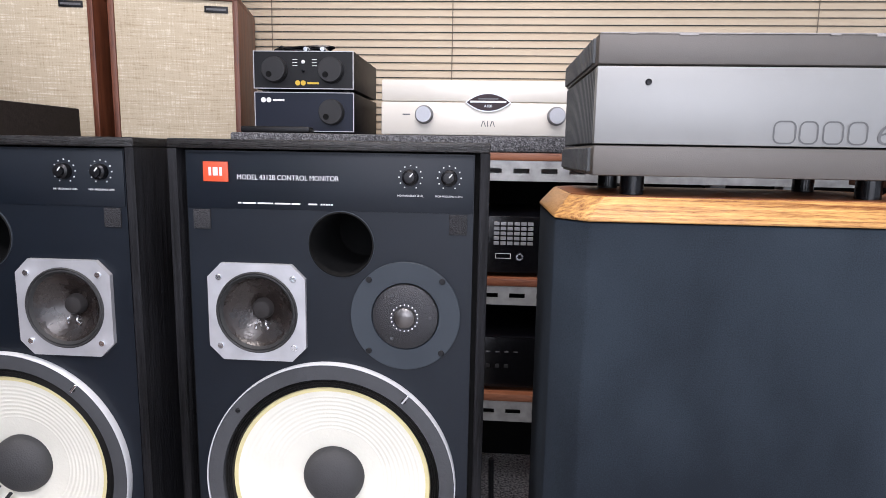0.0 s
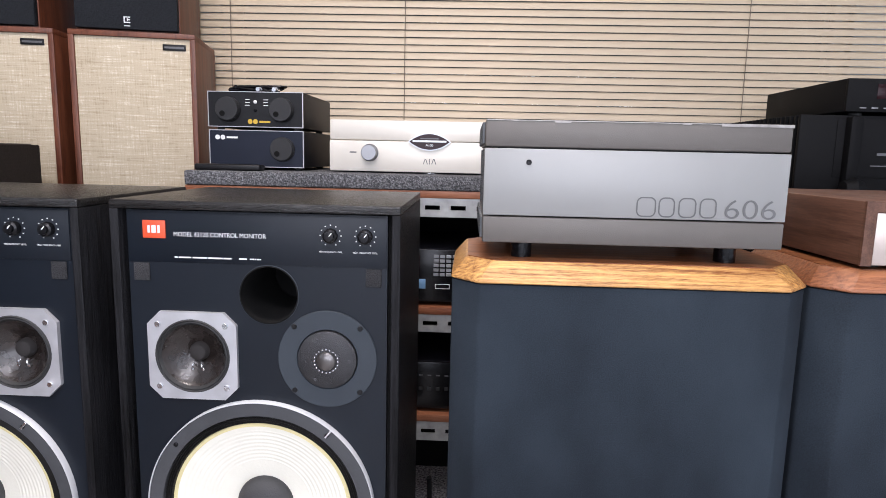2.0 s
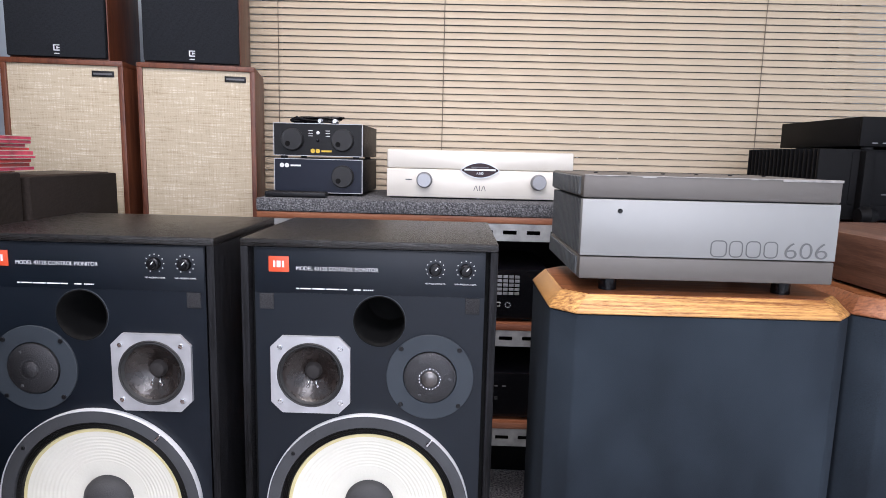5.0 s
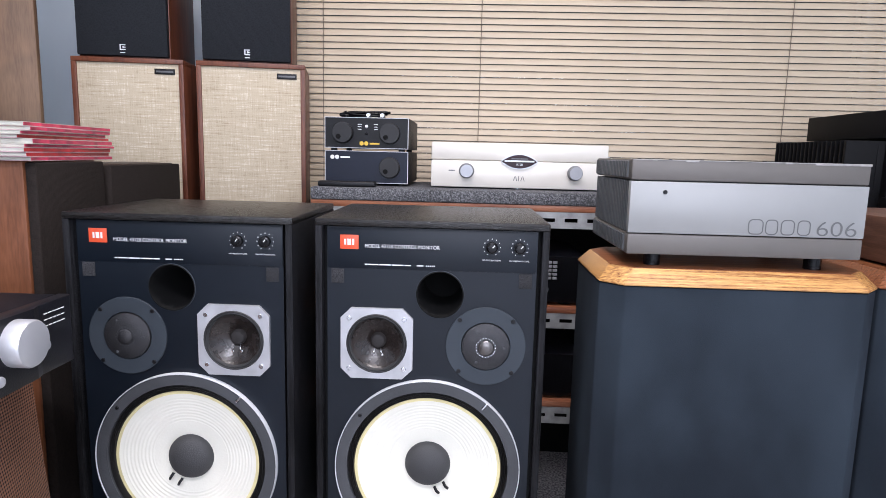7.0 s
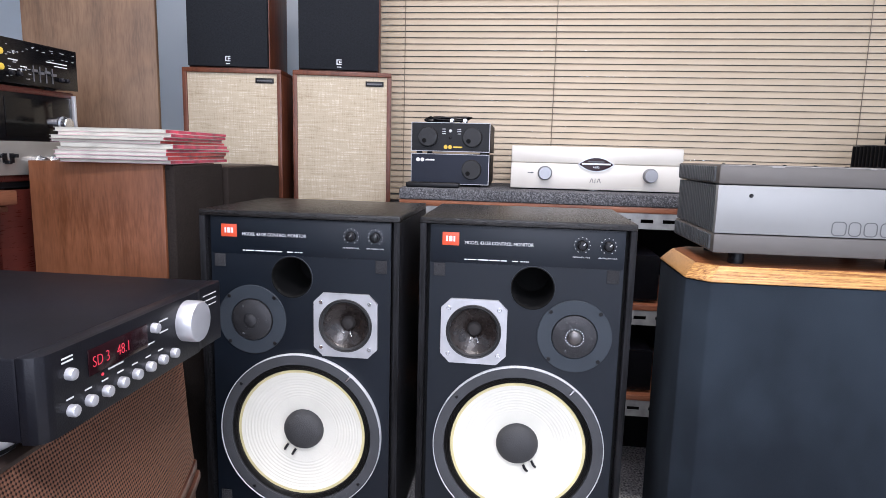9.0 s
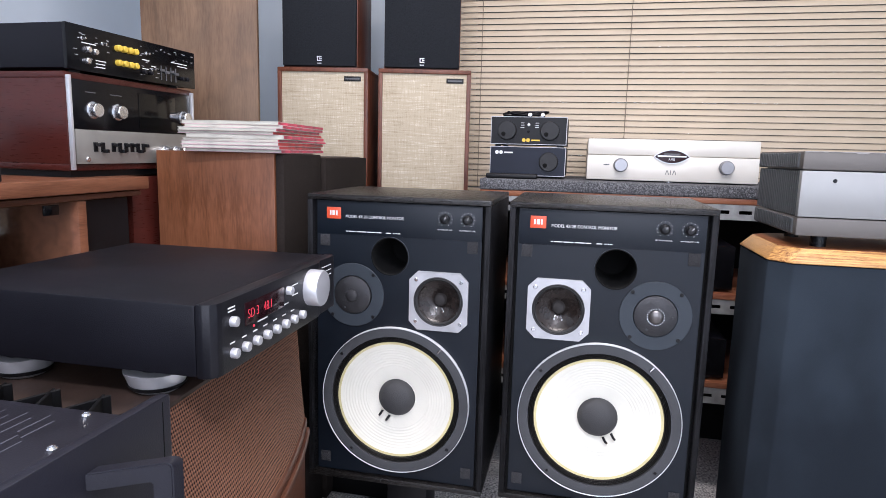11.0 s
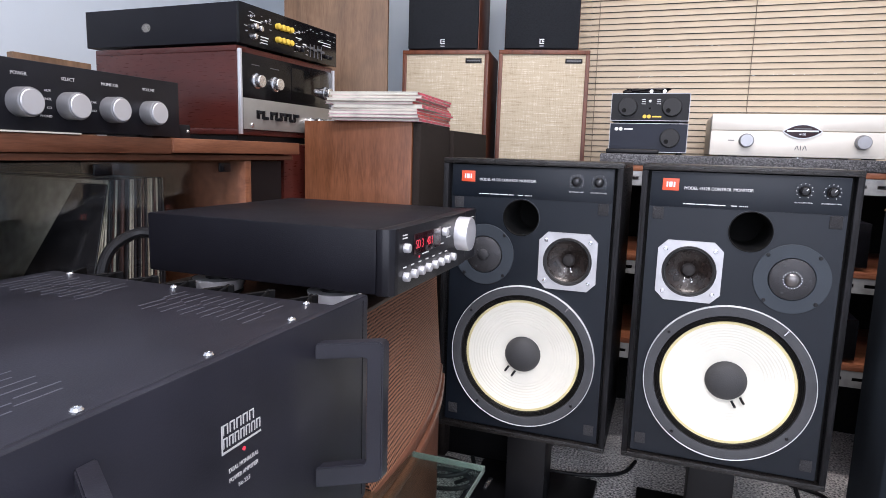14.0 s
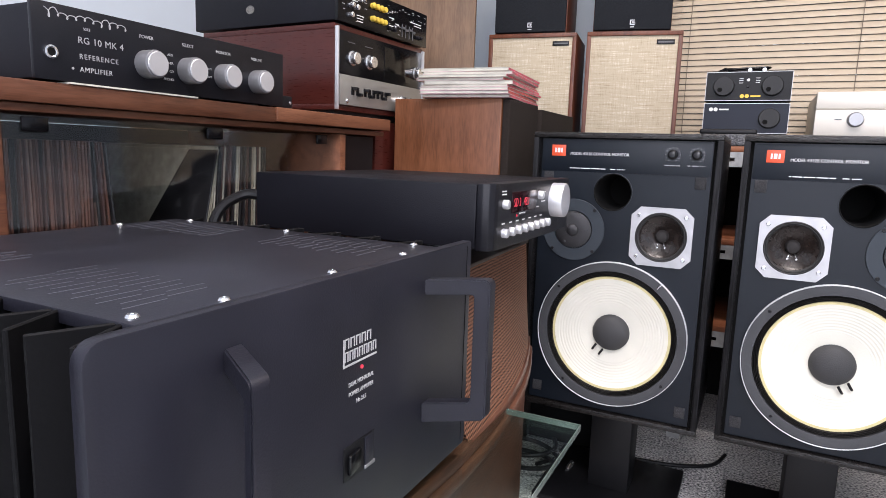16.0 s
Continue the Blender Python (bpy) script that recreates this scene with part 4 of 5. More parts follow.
# ---- silver amplifier ----
def silver_amplifier(m):
    t = thing("integrated_amplifier", m, "pale silver amplifier with an oval display and two knobs", "amplifier")
    w, h, d = 0.2155, 0.112, 0.36
    part("case", onebox(-w + 0.002, w - 0.002, 0.012, d, 0.005, h - 0.001, 0.002), CREAM_METAL, t)
    bm = onebox(-w, w, 0.0, 0.012, 0.003, 0.068, 0.0025)
    face = part("lower_front", bm, CREAM_METAL, t)
    up = part("upper_front", onebox(-w, w, 0.003, 0.014, 0.0692, h, 0.0035), CREAM_METAL, t)
    lens = bmesh.new()
    outline = []
    for k in range(33):
        u = k / 32 * 2 - 1
        outline.append((0.043 * u, 0.0165 * (1 - u * u)))
    for k in range(31, 0, -1):
        u = k / 32 * 2 - 1
        outline.append((0.043 * u, -0.0165 * (1 - u * u)))
    part("display_rim", moved(prism(outline, 0, 0.006), at(0, 0.0, 0.068) @ Matrix.Rotation(radians(90), 4, "X") @ Matrix.Diagonal((1.06, 1.12, 1, 1))), ALU, face)
    disp = part("display", moved(prism(outline, 0, 0.0066), at(0, 0.0, 0.068) @ Matrix.Rotation(radians(90), 4, "X")), DISPLAY, face, "dark oval display")
    part("display_bar", onebox(-0.036, 0.036, -0.0078, -0.0064, 0.067, 0.071, 0.0003), ALU_WHITE, disp)
    part("display_print", boxes((-0.02, 0.02, -0.0072, -0.0064, 0.0735, 0.0762)), GREY_INK, disp)
    letters("A100", 0.0075, at(0, -0.0068, 0.0585), ALU_WHITE, disp, align="CENTER")
    for x in (-0.128, 0.136):
        k = part("control_knob", lathe([(0.0185, 0), (0.0185, 0.004), (0.0165, 0.006), (0.0165, 0.018), (0.0152, 0.0195), (0, 0.0195)], (x, 0, 0.043), seg=40), KNOB_GREY, face, "satin grey metal knob")
    part("knob_print", boxes((-0.172, -0.157, -0.0006, 0.0, 0.042, 0.0445)), GREY_INK, face)
    # maker's mark as slim plain strokes
    for x, a in ((-0.011, 18), (-0.006, -18), (0.0, 0), (0.007, 18), (0.012, -18)):
        part("maker_mark", moved(onebox(-0.0008, 0.0008, -0.0006, 0.0002, -0.006, 0.006, 0), at(x, -0.0002, 0.0265) @ Matrix.Rotation(radians(a), 4, "Y")), GREY_INK, face)
    for x in (-0.16, 0.0, 0.16):
        for y in (0.03, 0.3):
            part("foot", lathe(knob_profile(0.016, 0.0048), (x, y, 0), "Z", 20), CHROME if x == 0 else BLACK, t)


silver_amplifier(at(0.1760, 1.395, MATZ))


# ---- black stack on the rack's far end ----
def finned_amplifier(m):
    t = thing("power_amplifier", m, "large black power amplifier with side cooling fins", "amplifier")
    w, d, h = 0.22, 0.34, 0.164
    part("chassis", onebox(-w + 0.03, w - 0.03, 0.01, d, 0.012, h - 0.004, 0.002), MATT_BLACK, t)
    face = part("front_panel", onebox(-w, w, 0, 0.01, 0.012, h, 0.002), MATT_BLACK, t)
    part("front_window", onebox(-0.15, 0.2, -0.002, 0, 0.045, h - 0.006, 0.001), MATT_BLACK, face)
    part("front_handle", onebox(-0.135, -0.112, -0.022, 0, 0.014, h - 0.003, 0.003), MATT_BLACK, face)
    part("handle_foot", lathe([(0.0, -0.022), (0.016, -0.018), (0.022, 0.0), (0.016, 0.018), (0, 0.022)], (-0.123, -0.026, 0.012 + 0.011), "X", 20), MATT_BLACK, face)
    part("panel_print", boxes((-0.07, -0.03, -0.0026, -0.002, 0.088, 0.093), (-0.08, -0.02, -0.0026, -0.002, 0.067, 0.069)), GREY_INK, face)
    for s in (-1, 1):
        for i in range(17):
            y = 0.02 + i * 0.0188
            part("cooling_fin", onebox(min(s * (w - 0.03), s * w), max(s * (w - 0.03), s * w), y, y + 0.006, 0.014, h, 0.001, 1), MATT_BLACK, t)
    for x in (-0.17, 0.17):
        for y in (0.03, 0.3):
            part("foot", lathe(knob_profile(0.018, 0.012), (x, y, 0), "Z", 18), RUBBER, t)


finned_amplifier(at(1.120, 1.31, 0.8105))
tn = thing("disc_player", at(1.192, 1.30, 0.9748), "dark grey disc player lying on the large amplifier", "player")
part("case", onebox(-0.215, 0.215, 0.008, 0.33, 0.006, 0.068, 0.0015), MATT_BLACK, tn)
fp = part("front_panel", onebox(-0.215, 0.215, 0, 0.008, 0.006, 0.068, 0.001), MATT_BLACK, tn)
part("display", onebox(-0.16, 0.02, -0.001, 0, 0.03, 0.058, 0.0005), DISPLAY, fp)
for i in range(9):
    part("button", onebox(-0.19 + i * 0.022, -0.178 + i * 0.022, -0.002, 0, 0.012, 0.0142, 0.0004), KNOB_GREY, fp)
for x in (-0.18, 0.18):
    for y in (0.03, 0.29):
        part("foot", lathe(knob_profile(0.012, 0.006), (x, y, 0), "Z", 16), RUBBER, tn)


# ---- units on the lower shelves ----
def rack_unit(m, name, w, h, label, lit):
    t = thing(name, m, label, "hi-fi unit")
    part("case", onebox(-w, w, 0.008, 0.3, 0.008, h, 0.0015), BLACK_CASE, t)
    f = part("front_panel", onebox(-w, w, 0, 0.008, 0.008, h, 0.001), BLACK_GLOSS, t)
    if lit:
        part("display", onebox(-0.13, 0.045, -0.0012, 0, h - 0.052, h - 0.012, 0.0005), DISPLAY, f)
        for r in range(5):
            for i in range(6):
                part("button", onebox(0.074 + i * 0.013, 0.0845 + i * 0.013, -0.0022, 0, h - 0.017 - r * 0.0095, h - 0.0105 - r * 0.0095, 0.0004, 1), KNOB_GREY, f)
        part("power_key", onebox(0.034, 0.058, -0.0022, 0, h - 0.082, h - 0.062, 0.0005), plain("blue_lit_key", (0.16, 0.30, 0.48), 0.3), f)
        part("label_frame", boxes((0.078, 0.108, -0.0008, 0, h - 0.082, h - 0.081), (0.078, 0.108, -0.0008, 0, h - 0.073, h - 0.072), (0.078, 0.079, -0.0008, 0, h - 0.081, h - 0.073), (0.107, 0.108, -0.0008, 0, h - 0.081, h - 0.073)), WHITE_INK, f)
        part("phone_socket", lathe([(0.007, 0), (0.007, 0.003), (0.0045, 0.003), (0.004, 0)], (0.125, 0, h - 0.078), seg=20), CHROME, f)
    else:
        for i in range(6):
            part("tiny_print", boxes((0.03 + i * 0.018, 0.038 + i * 0.018, -0.0006, 0, h - 0.030, h - 0.0275)), GREY_INK, f)
        for i in range(5):
            part("button", onebox(0.03 + i * 0.018, 0.038 + i * 0.018, -0.002, 0, h - 0.062, h - 0.054, 0.0005), KNOB, f)
    for x in (-w + 0.04, w - 0.04):
        for y in (0.03, 0.26):
            part("foot", lathe(knob_profile(0.014, 0.008), (x, y, 0), "Z", 16), RUBBER, t)


rack_unit(at(0.12, 1.315, 0.5705), "cassette_deck", 0.215, 0.118, "black cassette deck with rows of grey keys on shelf", True)
rack_unit(at(0.12, 1.315, 0.3375), "tuner", 0.215, 0.110, "plain black tuner with small buttons on shelf", False)


# ---- beige speakers and black speakers above them ----
bench = thing("low_bench", at(-0.69, 1.62, 0), "dark low wooden bench under the beige speakers", "bench")
part("top", onebox(-0.36, 0.34, -0.19, 0.2, 0.56, 0.585, 0.002), WALNUT, bench)
for x in (-0.33, 0.29):
    part("leg_panel", onebox(x, x + 0.025, -0.15, 0.17, 0, 0.56, 0.001), WALNUT, bench)
BZ = 0.5855


def beige_speaker(m, label):
    t = thing("bookshelf_speaker", m, label, "loudspeaker", "beige speakers")
    w, d, h, k = 0.138, 0.235, 0.5605, 0.012
    shell(t, w, d, 0, h, k, WALNUT)
    part("grille_cloth", onebox(-w + k, w - k, 0.006, 0.016, k, h - k, 0.001), LINEN, t, "beige linen grille cloth")
    b = part("badge", onebox(w - 0.073, w - 0.022, 0.0035, 0.006, h - 0.038, h - 0.024, 0.0004), BLACK, t)
    part("badge_print", boxes((w - 0.069, w - 0.026, 0.003, 0.0036, h - 0.0335, h - 0.0290)), GREY_INK, b)


def black_speaker(m, label):
    t = thing("bookshelf_speaker", m, label, "loudspeaker", "black-fronted speakers")
    w, d, h = 0.113, 0.235, 0.40
    part("cabinet", onebox(-w, w, 0.018, d, 0, h, 0.0015), WALNUT, t)
    part("grille", onebox(-w + 0.002, w - 0.002, 0, 0.018, 0.004, h - 0.004, 0.003), BLACK_CLOTH, t, "black cloth grille")
    part("badge", boxes((-0.006, 0.008, -0.001, 0.0, 0.018, 0.0205), (-0.006, -0.0035, -0.001, 0, 0.0205, 0.032), (-0.0035, 0.008, -0.001, 0, 0.030, 0.032), (0.001, 0.0035, -0.001, 0, 0.0225, 0.028), (0.0035, 0.008, -0.001, 0, 0.024, 0.0262), (-0.005, 0.007, -0.001, 0, 0.0105, 0.0125)), ALU_WHITE, t, "silver square badge")


for (x0, y0, x1, y1) in ((-0.660, 1.484, -0.388, 1.54), (-0.966, 1.443, -0.690, 1.482)):
    rz = math.degrees(math.atan2(y1 - y0, x1 - x0))
    m = pose((x0 + x1) / 2, (y0 + y1) / 2, BZ, 0, 0, rz)
    beige_speaker(m, "beige linen-fronted speaker in a walnut cabinet")
    black_speaker(m @ at(-0.010, 0.0, 0.561), "black-grilled speaker in walnut, stacked on a beige speaker")


# ---- plywood board at the wall ----
single("plywood_panel", onebox(-0.155, 0.155, 0, 0.022, 0, 1.95, 0.002), PANEL_WOOD, pose(-1.099, 1.254, 0, 0, 0, 17), "tall pale plywood panel with vertical grain", "panel")


# ---- brown box with magazines ----
def side_speaker(m, w, h, veneer, cloth, label, dx=0.295):
    """Its cloth front faces +x."""
    t = thing("bookshelf_speaker", m, label, "loudspeaker", "brown box speakers")
    part("cabinet", onebox(0, dx - 0.02, 0, w, 0, h, 0.0015), veneer, t)
    part("grille", onebox(dx - 0.019, dx, 0.003, w - 0.003, 0.01, h - 0.002, 0.003), cloth, t, "dark cloth front")


side_speaker(at(-0.952, 0.85, 0), 0.20, 0.893, BROWN_BOX, BROWN_CLOTH, "orange-brown veneered speaker with magazines on top")
side_speaker(at(-0.79, 1.056, 0), 0.30, 0.885, DARK_BOX, BROWN_CLOTH, "dark brown speaker beside the one that carries magazines", 0.14)
rnd = random.Random(11)
z = 0.8935
for i in range(9):
    hgt = rnd.uniform(0.0055, 0.0085)
    mg = thing("magazine", pose(-0.775 + rnd.uniform(-0.006, 0.006), 0.965 + rnd.uniform(-0.008, 0.008), z, 0, 0, rnd.uniform(-3, 3) + 6), "glossy pink-covered magazine lying in a stack", "magazine", "stack of magazines")
    part("page_block", onebox(-0.103, 0.1035, -0.140, 0.140, 0.0008, hgt - 0.0008, 0.0006, 1), PAPER, mg)
    part("cover", boxes((-0.105, 0.105, -0.141, 0.142, 0, 0.0008), (-0.105, 0.105, -0.141, 0.142, hgt - 0.0008, hgt)), PAPER if i in (3, 4, 6, 8) else PINK_PALE, mg)
    part("spine", onebox(0.1042, 0.1052, -0.141, 0.142, 0.0009, hgt - 0.0009, 0.0003, 1), RED_COVER if i in (1, 2, 5) else PINK, mg, "bright magenta spine")
    z += hgt + 0.0002


# ---- record cabinet ----
CX = -0.93
cab = thing("record_cabinet", at(0, 0, 0), "walnut record cabinet with sliding glass doors", "cabinet")
CY0, CY1, CB, CT = -0.72, 0.79, -1.40, 0.838
part("top", onebox(CB, CX, CY0, 0.405, CT - 0.026, CT, 0.002), WALNUT_H, cab)
part("top", onebox(CB, CX + 0.003, 0.4055, CY1, CT - 0.024, CT + 0.0015, 0.002), WALNUT_L, cab, "lighter end of the cabinet top")
part("top_moulding", onebox(CB + 0.02, CX - 0.008, CY0 + 0.01, CY1 - 0.01, CT - 0.037, CT - 0.0265, 0.002), WALNUT_H, cab)
part("base", onebox(CB, CX - 0.02, CY0 + 0.01, CY1 - 0.01, 0, 0.07, 0.002), WALNUT_H, cab)
part("back", onebox(CB, CB + 0.012, CY0 + 0.01, CY1 - 0.01, 0.07, CT - 0.038, 0), DARK_BACK, cab)
for y, x in ((CY0 + 0.01, CX - 0.012), (-0.066, CX - 0.012), (0.614, CX - 0.012), (CY1 - 0.032, CX - 0.12)):
    part("divider", onebox(CB + 0.012, x, y, y + 0.020, 0.07, CT - 0.038, 0.001), WALNUT_L if y > 0.5 else WALNUT_H, cab)
part("inner_shelf", onebox(CB + 0.012, CX - 0.06, -0.043, 0.618, 0.44, 0.456, 0.001), WALNUT_H, cab)
for y0, y1, x in ((-0.043, 0.31, CX - 0.022), (0.29, 0.618, CX - 0.030)):
    g = part("glass_door", onebox(x, x + 0.005, y0, y1, 0.075, CT - 0.040, 0.0005), DOOR_GLASS, cab, "clear sliding glass door")
    g.visible_shadow = False
    for yy in ((y0 + 0.02, y1 - 0.05) if y0 < 0 else (y1 - 0.07,)):
        part("door_clip", onebox(x + 0.0055, x + 0.011, yy, yy + 0.032, CT - 0.060, CT - 0.042, 0.002), BLACK_GLOSS, g)
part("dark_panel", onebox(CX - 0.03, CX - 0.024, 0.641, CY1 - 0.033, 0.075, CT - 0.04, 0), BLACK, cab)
sc = thing("side_cabinet", at(0, 0, 0), "dark wooden cabinet beside the record cabinet", "cabinet")
part("body", onebox(-1.40, -0.972, 0.795, 1.05, 0, CT - 0.002, 0.002), MAHOGANY, sc)
single("wooden_board", onebox(-0.01, 0.01, -0.09, 0.12, 0, 1.03, 0.002), PANEL_WOOD, pose(-1.55, 0.70, 0, 0, -2, 0), "pale wooden board leaning at the wall", "board")
# records stand and lean inside
rnd = random.Random(21)
SLEEVES = [plain("record_sleeve", c, 0.5, vary=0.25, scale=60) for c in ((0.30, 0.24, 0.17), (0.085, 0.036, 0.028), (0.46, 0.41, 0.32), (0.018, 0.016, 0.017), (0.14, 0.060, 0.040), (0.075, 0.036, 0.030), (0.19, 0.11, 0.085))]
sleeve_meshes = [mesh_of("record", onebox(-0.31, 0, 0, 0.0030, 0, 0.312, 0.0006, 1), s) for s in SLEEVES]


def record(y, z, lean, pick):
    ob = new("record", sleeve_meshes[pick])
    ob.matrix_basis = pose(CX - 0.065 - rnd.uniform(0, 0.006), y, z, lean, 0, rnd.uniform(-1, 1))
    tagged(ob, "record in a worn cardboard sleeve standing in cabinet", "record", "records in the cabinet")


for zb in (0.4565, 0.0705):
    # a long upright row that ends in a few leaning ones
    y = -0.040
    while y < 0.150:
        record(y, zb, rnd.uniform(-0.6, 0.6) + max(0, (y - 0.09) * 90), rnd.choice([1, 1, 4, 3, 1, 4, 5, 6, 1, 4]))
        y += rnd.uniform(0.0034, 0.0046) + (0.0022 if y > 0.09 else 0)
    # pale ones leaning on the second row, behind one darkened for the gap's shade
    for i in range(4):
        record(0.258 + i * 0.0062, zb, -13 + i * 0.8, (3, 2, 0, 2)[i])
    y = 0.300
    while y < 0.445:
        record(y, zb, -6 + (y - 0.30) * 35, rnd.choice([3, 3, 2, 3, 5, 0, 1, 2]))
        y += rnd.uniform(0.0040, 0.0065)


# ---- black amplifier on the cabinet ----
def reference_amplifier(m):
    t = thing("integrated_amplifier", m, "black amplifier with four white knobs on the record cabinet", "amplifier")
    w, d, h = 0.2185, 0.36, 0.094
    part("case", onebox(-w + 0.004, w - 0.004, 0.006, d, 0.004, h - 0.003, 0.001), BLACK_CASE, t)
    f = part("front_panel", onebox(-w, w, 0, 0.006, 0.003, h, 0.0008), BLACK_METAL, t)
    for x, word in ((-0.064, "POWER"), (0.007, "SELECT"), (0.077, "MONITOR"), (0.151, "VOLUME")):
        k = part("control_knob", lathe([(0.0192, 0), (0.0192, 0.020), (0.0184, 0.0225), (0.0150, 0.024), (0, 0.024)], (x, 0, 0.039), seg=48), KNOB_GREY, f, "satin metal knob with a white face")
        part("knob_face", lathe([(0.0165, 0.0), (0.0165, 0.0008), (0.0158, 0.0014), (0, 0.0014)], (x, -0.0238, 0.039), seg=40), KNOB_WHITE, k)
        letters(word, 0.0065, at(x + 0.001, -0.0006, 0.0735), PRINT_DIM, f, align="CENTER")
    for i, word in enumerate(("AUX", "TUNER", "CD", "PHONO")):
        letters(word, 0.0048, at(-0.019, -0.0006, 0.056 - i * 0.0115), PRINT_DIM, f, align="RIGHT")
    for i, word in enumerate(("TAPE", "DIRECT")):
        letters(word, 0.0042, at(0.053, -0.0006, 0.046 - i * 0.012), PRINT_DIM, f, align="RIGHT")
    letters("RG 10 MK 4", 0.0115, at(-0.163, -0.0006, 0.052), PRINT_DIM, f, spacing=1.1)
    letters("REFERENCE", 0.0088, at(-0.162, -0.0006, 0.033), PRINT_DIM, f, spacing=1.25)
    letters("AMPLIFIER", 0.0088, at(-0.162, -0.0006, 0.017), PRINT_DIM, f, spacing=1.15)
    part("lamp", lathe(knob_profile(0.0016, 0.001, 0.0003), (-0.171, 0, 0.020), seg=10), PRINT_DIM, f)
    # script mark as a plain wavy stroke
    loops = []
    for q in range(96):
        u = q / 95
        big = 2.2 if u < 0.12 or 0.66 < u < 0.76 else 1.0
        loops.append((-0.203 + 0.112 * u + 0.0032 * math.sin(u * 62), -0.0004, 0.0815 + 0.0028 * big * math.cos(u * 62) + 0.0012 * math.sin(u * 17)))
    part("maker_mark", tube(loops[::2], 0.00055, 5), PRINT_DIM, f)
    letters("5212", 0.0048, at(-0.155, -0.0006, 0.0685), PRINT_DIM, f)
    part("phone_socket", lathe([(0.0082, 0), (0.0082, 0.003), (0.0062, 0.0035), (0.005, 0.003), (0.0045, 0)], (-0.198, 0, 0.036), seg=24), CHROME, f)
    # solid near-black disc whose colour gives the socket its inner shade
    part("socket_hole", lathe(knob_profile(0.0048, 0.0022, 0.0002), (-0.198, 0, 0.036), seg=20), VOID, f)
    for i in range(7):
        part("side_screw", lathe(knob_profile(0.003, 0.002), (-w + 0.03 + i * 0.06, 0.18, h - 0.003), "Z", 8), BLACK, t)
    for x in (-0.17, 0.17):
        for y in (0.03, 0.3):
            part("foot", lathe(knob_profile(0.012, 0.004), (x, y, 0), "Z", 16), RUBBER, t)


reference_amplifier(pose(-0.9325, 0.2085, CT, 0, 0, 90))
single("paper_sheet", onebox(-0.03, 0.006, -0.10, 0.10, 0, 0.0022, 0), PAPER, at(-0.934, 0.13, CT + 0.0003), "folded white paper sheet under the amplifier", "paper")
bx = thing("adaptor", pose(-0.952, 0.455, CT + 0.0016, 0, 0, 90), "small black plastic adaptor beside the amplifier", "adaptor")
part("body", onebox(-0.020, 0.020, 0, 0.05, 0, 0.024, 0.002), BLACK_METAL, bx)
for x in (-0.01, 0.01):
    part("socket", lathe(knob_profile(0.003, 0.0015, 0.0004), (x * 1.3, 0, 0.012), seg=10), CHROME, bx)


# ---- mahogany receiver and the black preamplifier upon it ----
def mahogany_receiver(m):
    t = thing("receiver", m, "dark red mahogany receiver with silver lower panel and knobs", "receiver")
    w, d, h = 0.182, 0.40, 0.192
    shell(t, w, d, 0.0125, h, 0.012, MAHOGANY, 0.006)
    part("plinth", onebox(-w + 0.01, w - 0.01, 0.015, d - 0.01, 0, 0.012, 0), BLACK, t)
    up = part("dial_panel", onebox(-w + 0.012, w - 0.012, 0.002, 0.012, 0.090, h - 0.012, 0.0006), BLACK_GLOSS, t, "dark glass dial panel")
    # dimmer than the end strips: its colour includes the shadow there
    low = part("lower_panel", onebox(-w + 0.012, w - 0.012, 0.0, 0.012, 0.025, 0.089, 0.0008), ALU_DIM, t, "brushed silver lower panel")
    for x in (-w + 0.005, w - 0.005):
        part("end_strip", onebox(x - 0.003, x + 0.003, -0.002, 0.0062, 0.014, h - 0.006, 0.001), ALU, t)
    for x in (-0.125, -0.062):
        part("tuning_knob", lathe([(0.016, 0), (0.016, 0.003), (0.0128, 0.005), (0.0128, 0.015), (0.0118, 0.0165), (0, 0.0165)], (x, 0.002, 0.126), seg=32), CHROME, up)
    part("dial_window", onebox(0.00, 0.115, 0.0008, 0.002, 0.098, 0.170, 0.0004), DISPLAY_BLACK, up)
    part("tuning_knob", lathe([(0.016, 0), (0.016, 0.003), (0.0128, 0.005), (0.0128, 0.015), (0.0118, 0.0165), (0, 0.0165)], (0.142, 0.002, 0.126), seg=32), CHROME, up)
    for x0, x1 in ((-0.14, -0.115), (-0.078, -0.048)):
        part("dial_print", boxes((x0, x1, 0.0012, 0.002, 0.158, 0.1595)), GREY_INK, up)
    for x, up_ in ((-0.124, 1), (-0.106, 0), (-0.078, 1), (-0.061, 0), (-0.044, 1), (-0.027, 1), (-0.010, 0), (0.006, 1)):
        key = part("lever_switch", onebox(x - 0.0055, x + 0.0055, -0.0012, 0.0002, 0.048, 0.066, 0.0005, 1), BLACK, low)
        part("lever", onebox(x - 0.003, x + 0.005, -0.012, -0.001, 0.058 if up_ else 0.046, 0.065 if up_ else 0.053, 0.001, 1), DIAL, key)
    for i in range(3):
        part("control_knob", lathe([(0.0125, 0), (0.0125, 0.012), (0.011, 0.014), (0.0085, 0.026), (0, 0.027)], (0.062 + i * 0.036, 0, 0.05), seg=28), CHROME, low)
    part("phone_socket", lathe(knob_profile(0.005, 0.004), (-0.145, 0, 0.034), seg=16), CHROME, low)


RM = pose(-0.972, 0.640, CT + 0.0018, 0, 0, 88) @ at(0.182, 0, 0)
mahogany_receiver(RM)


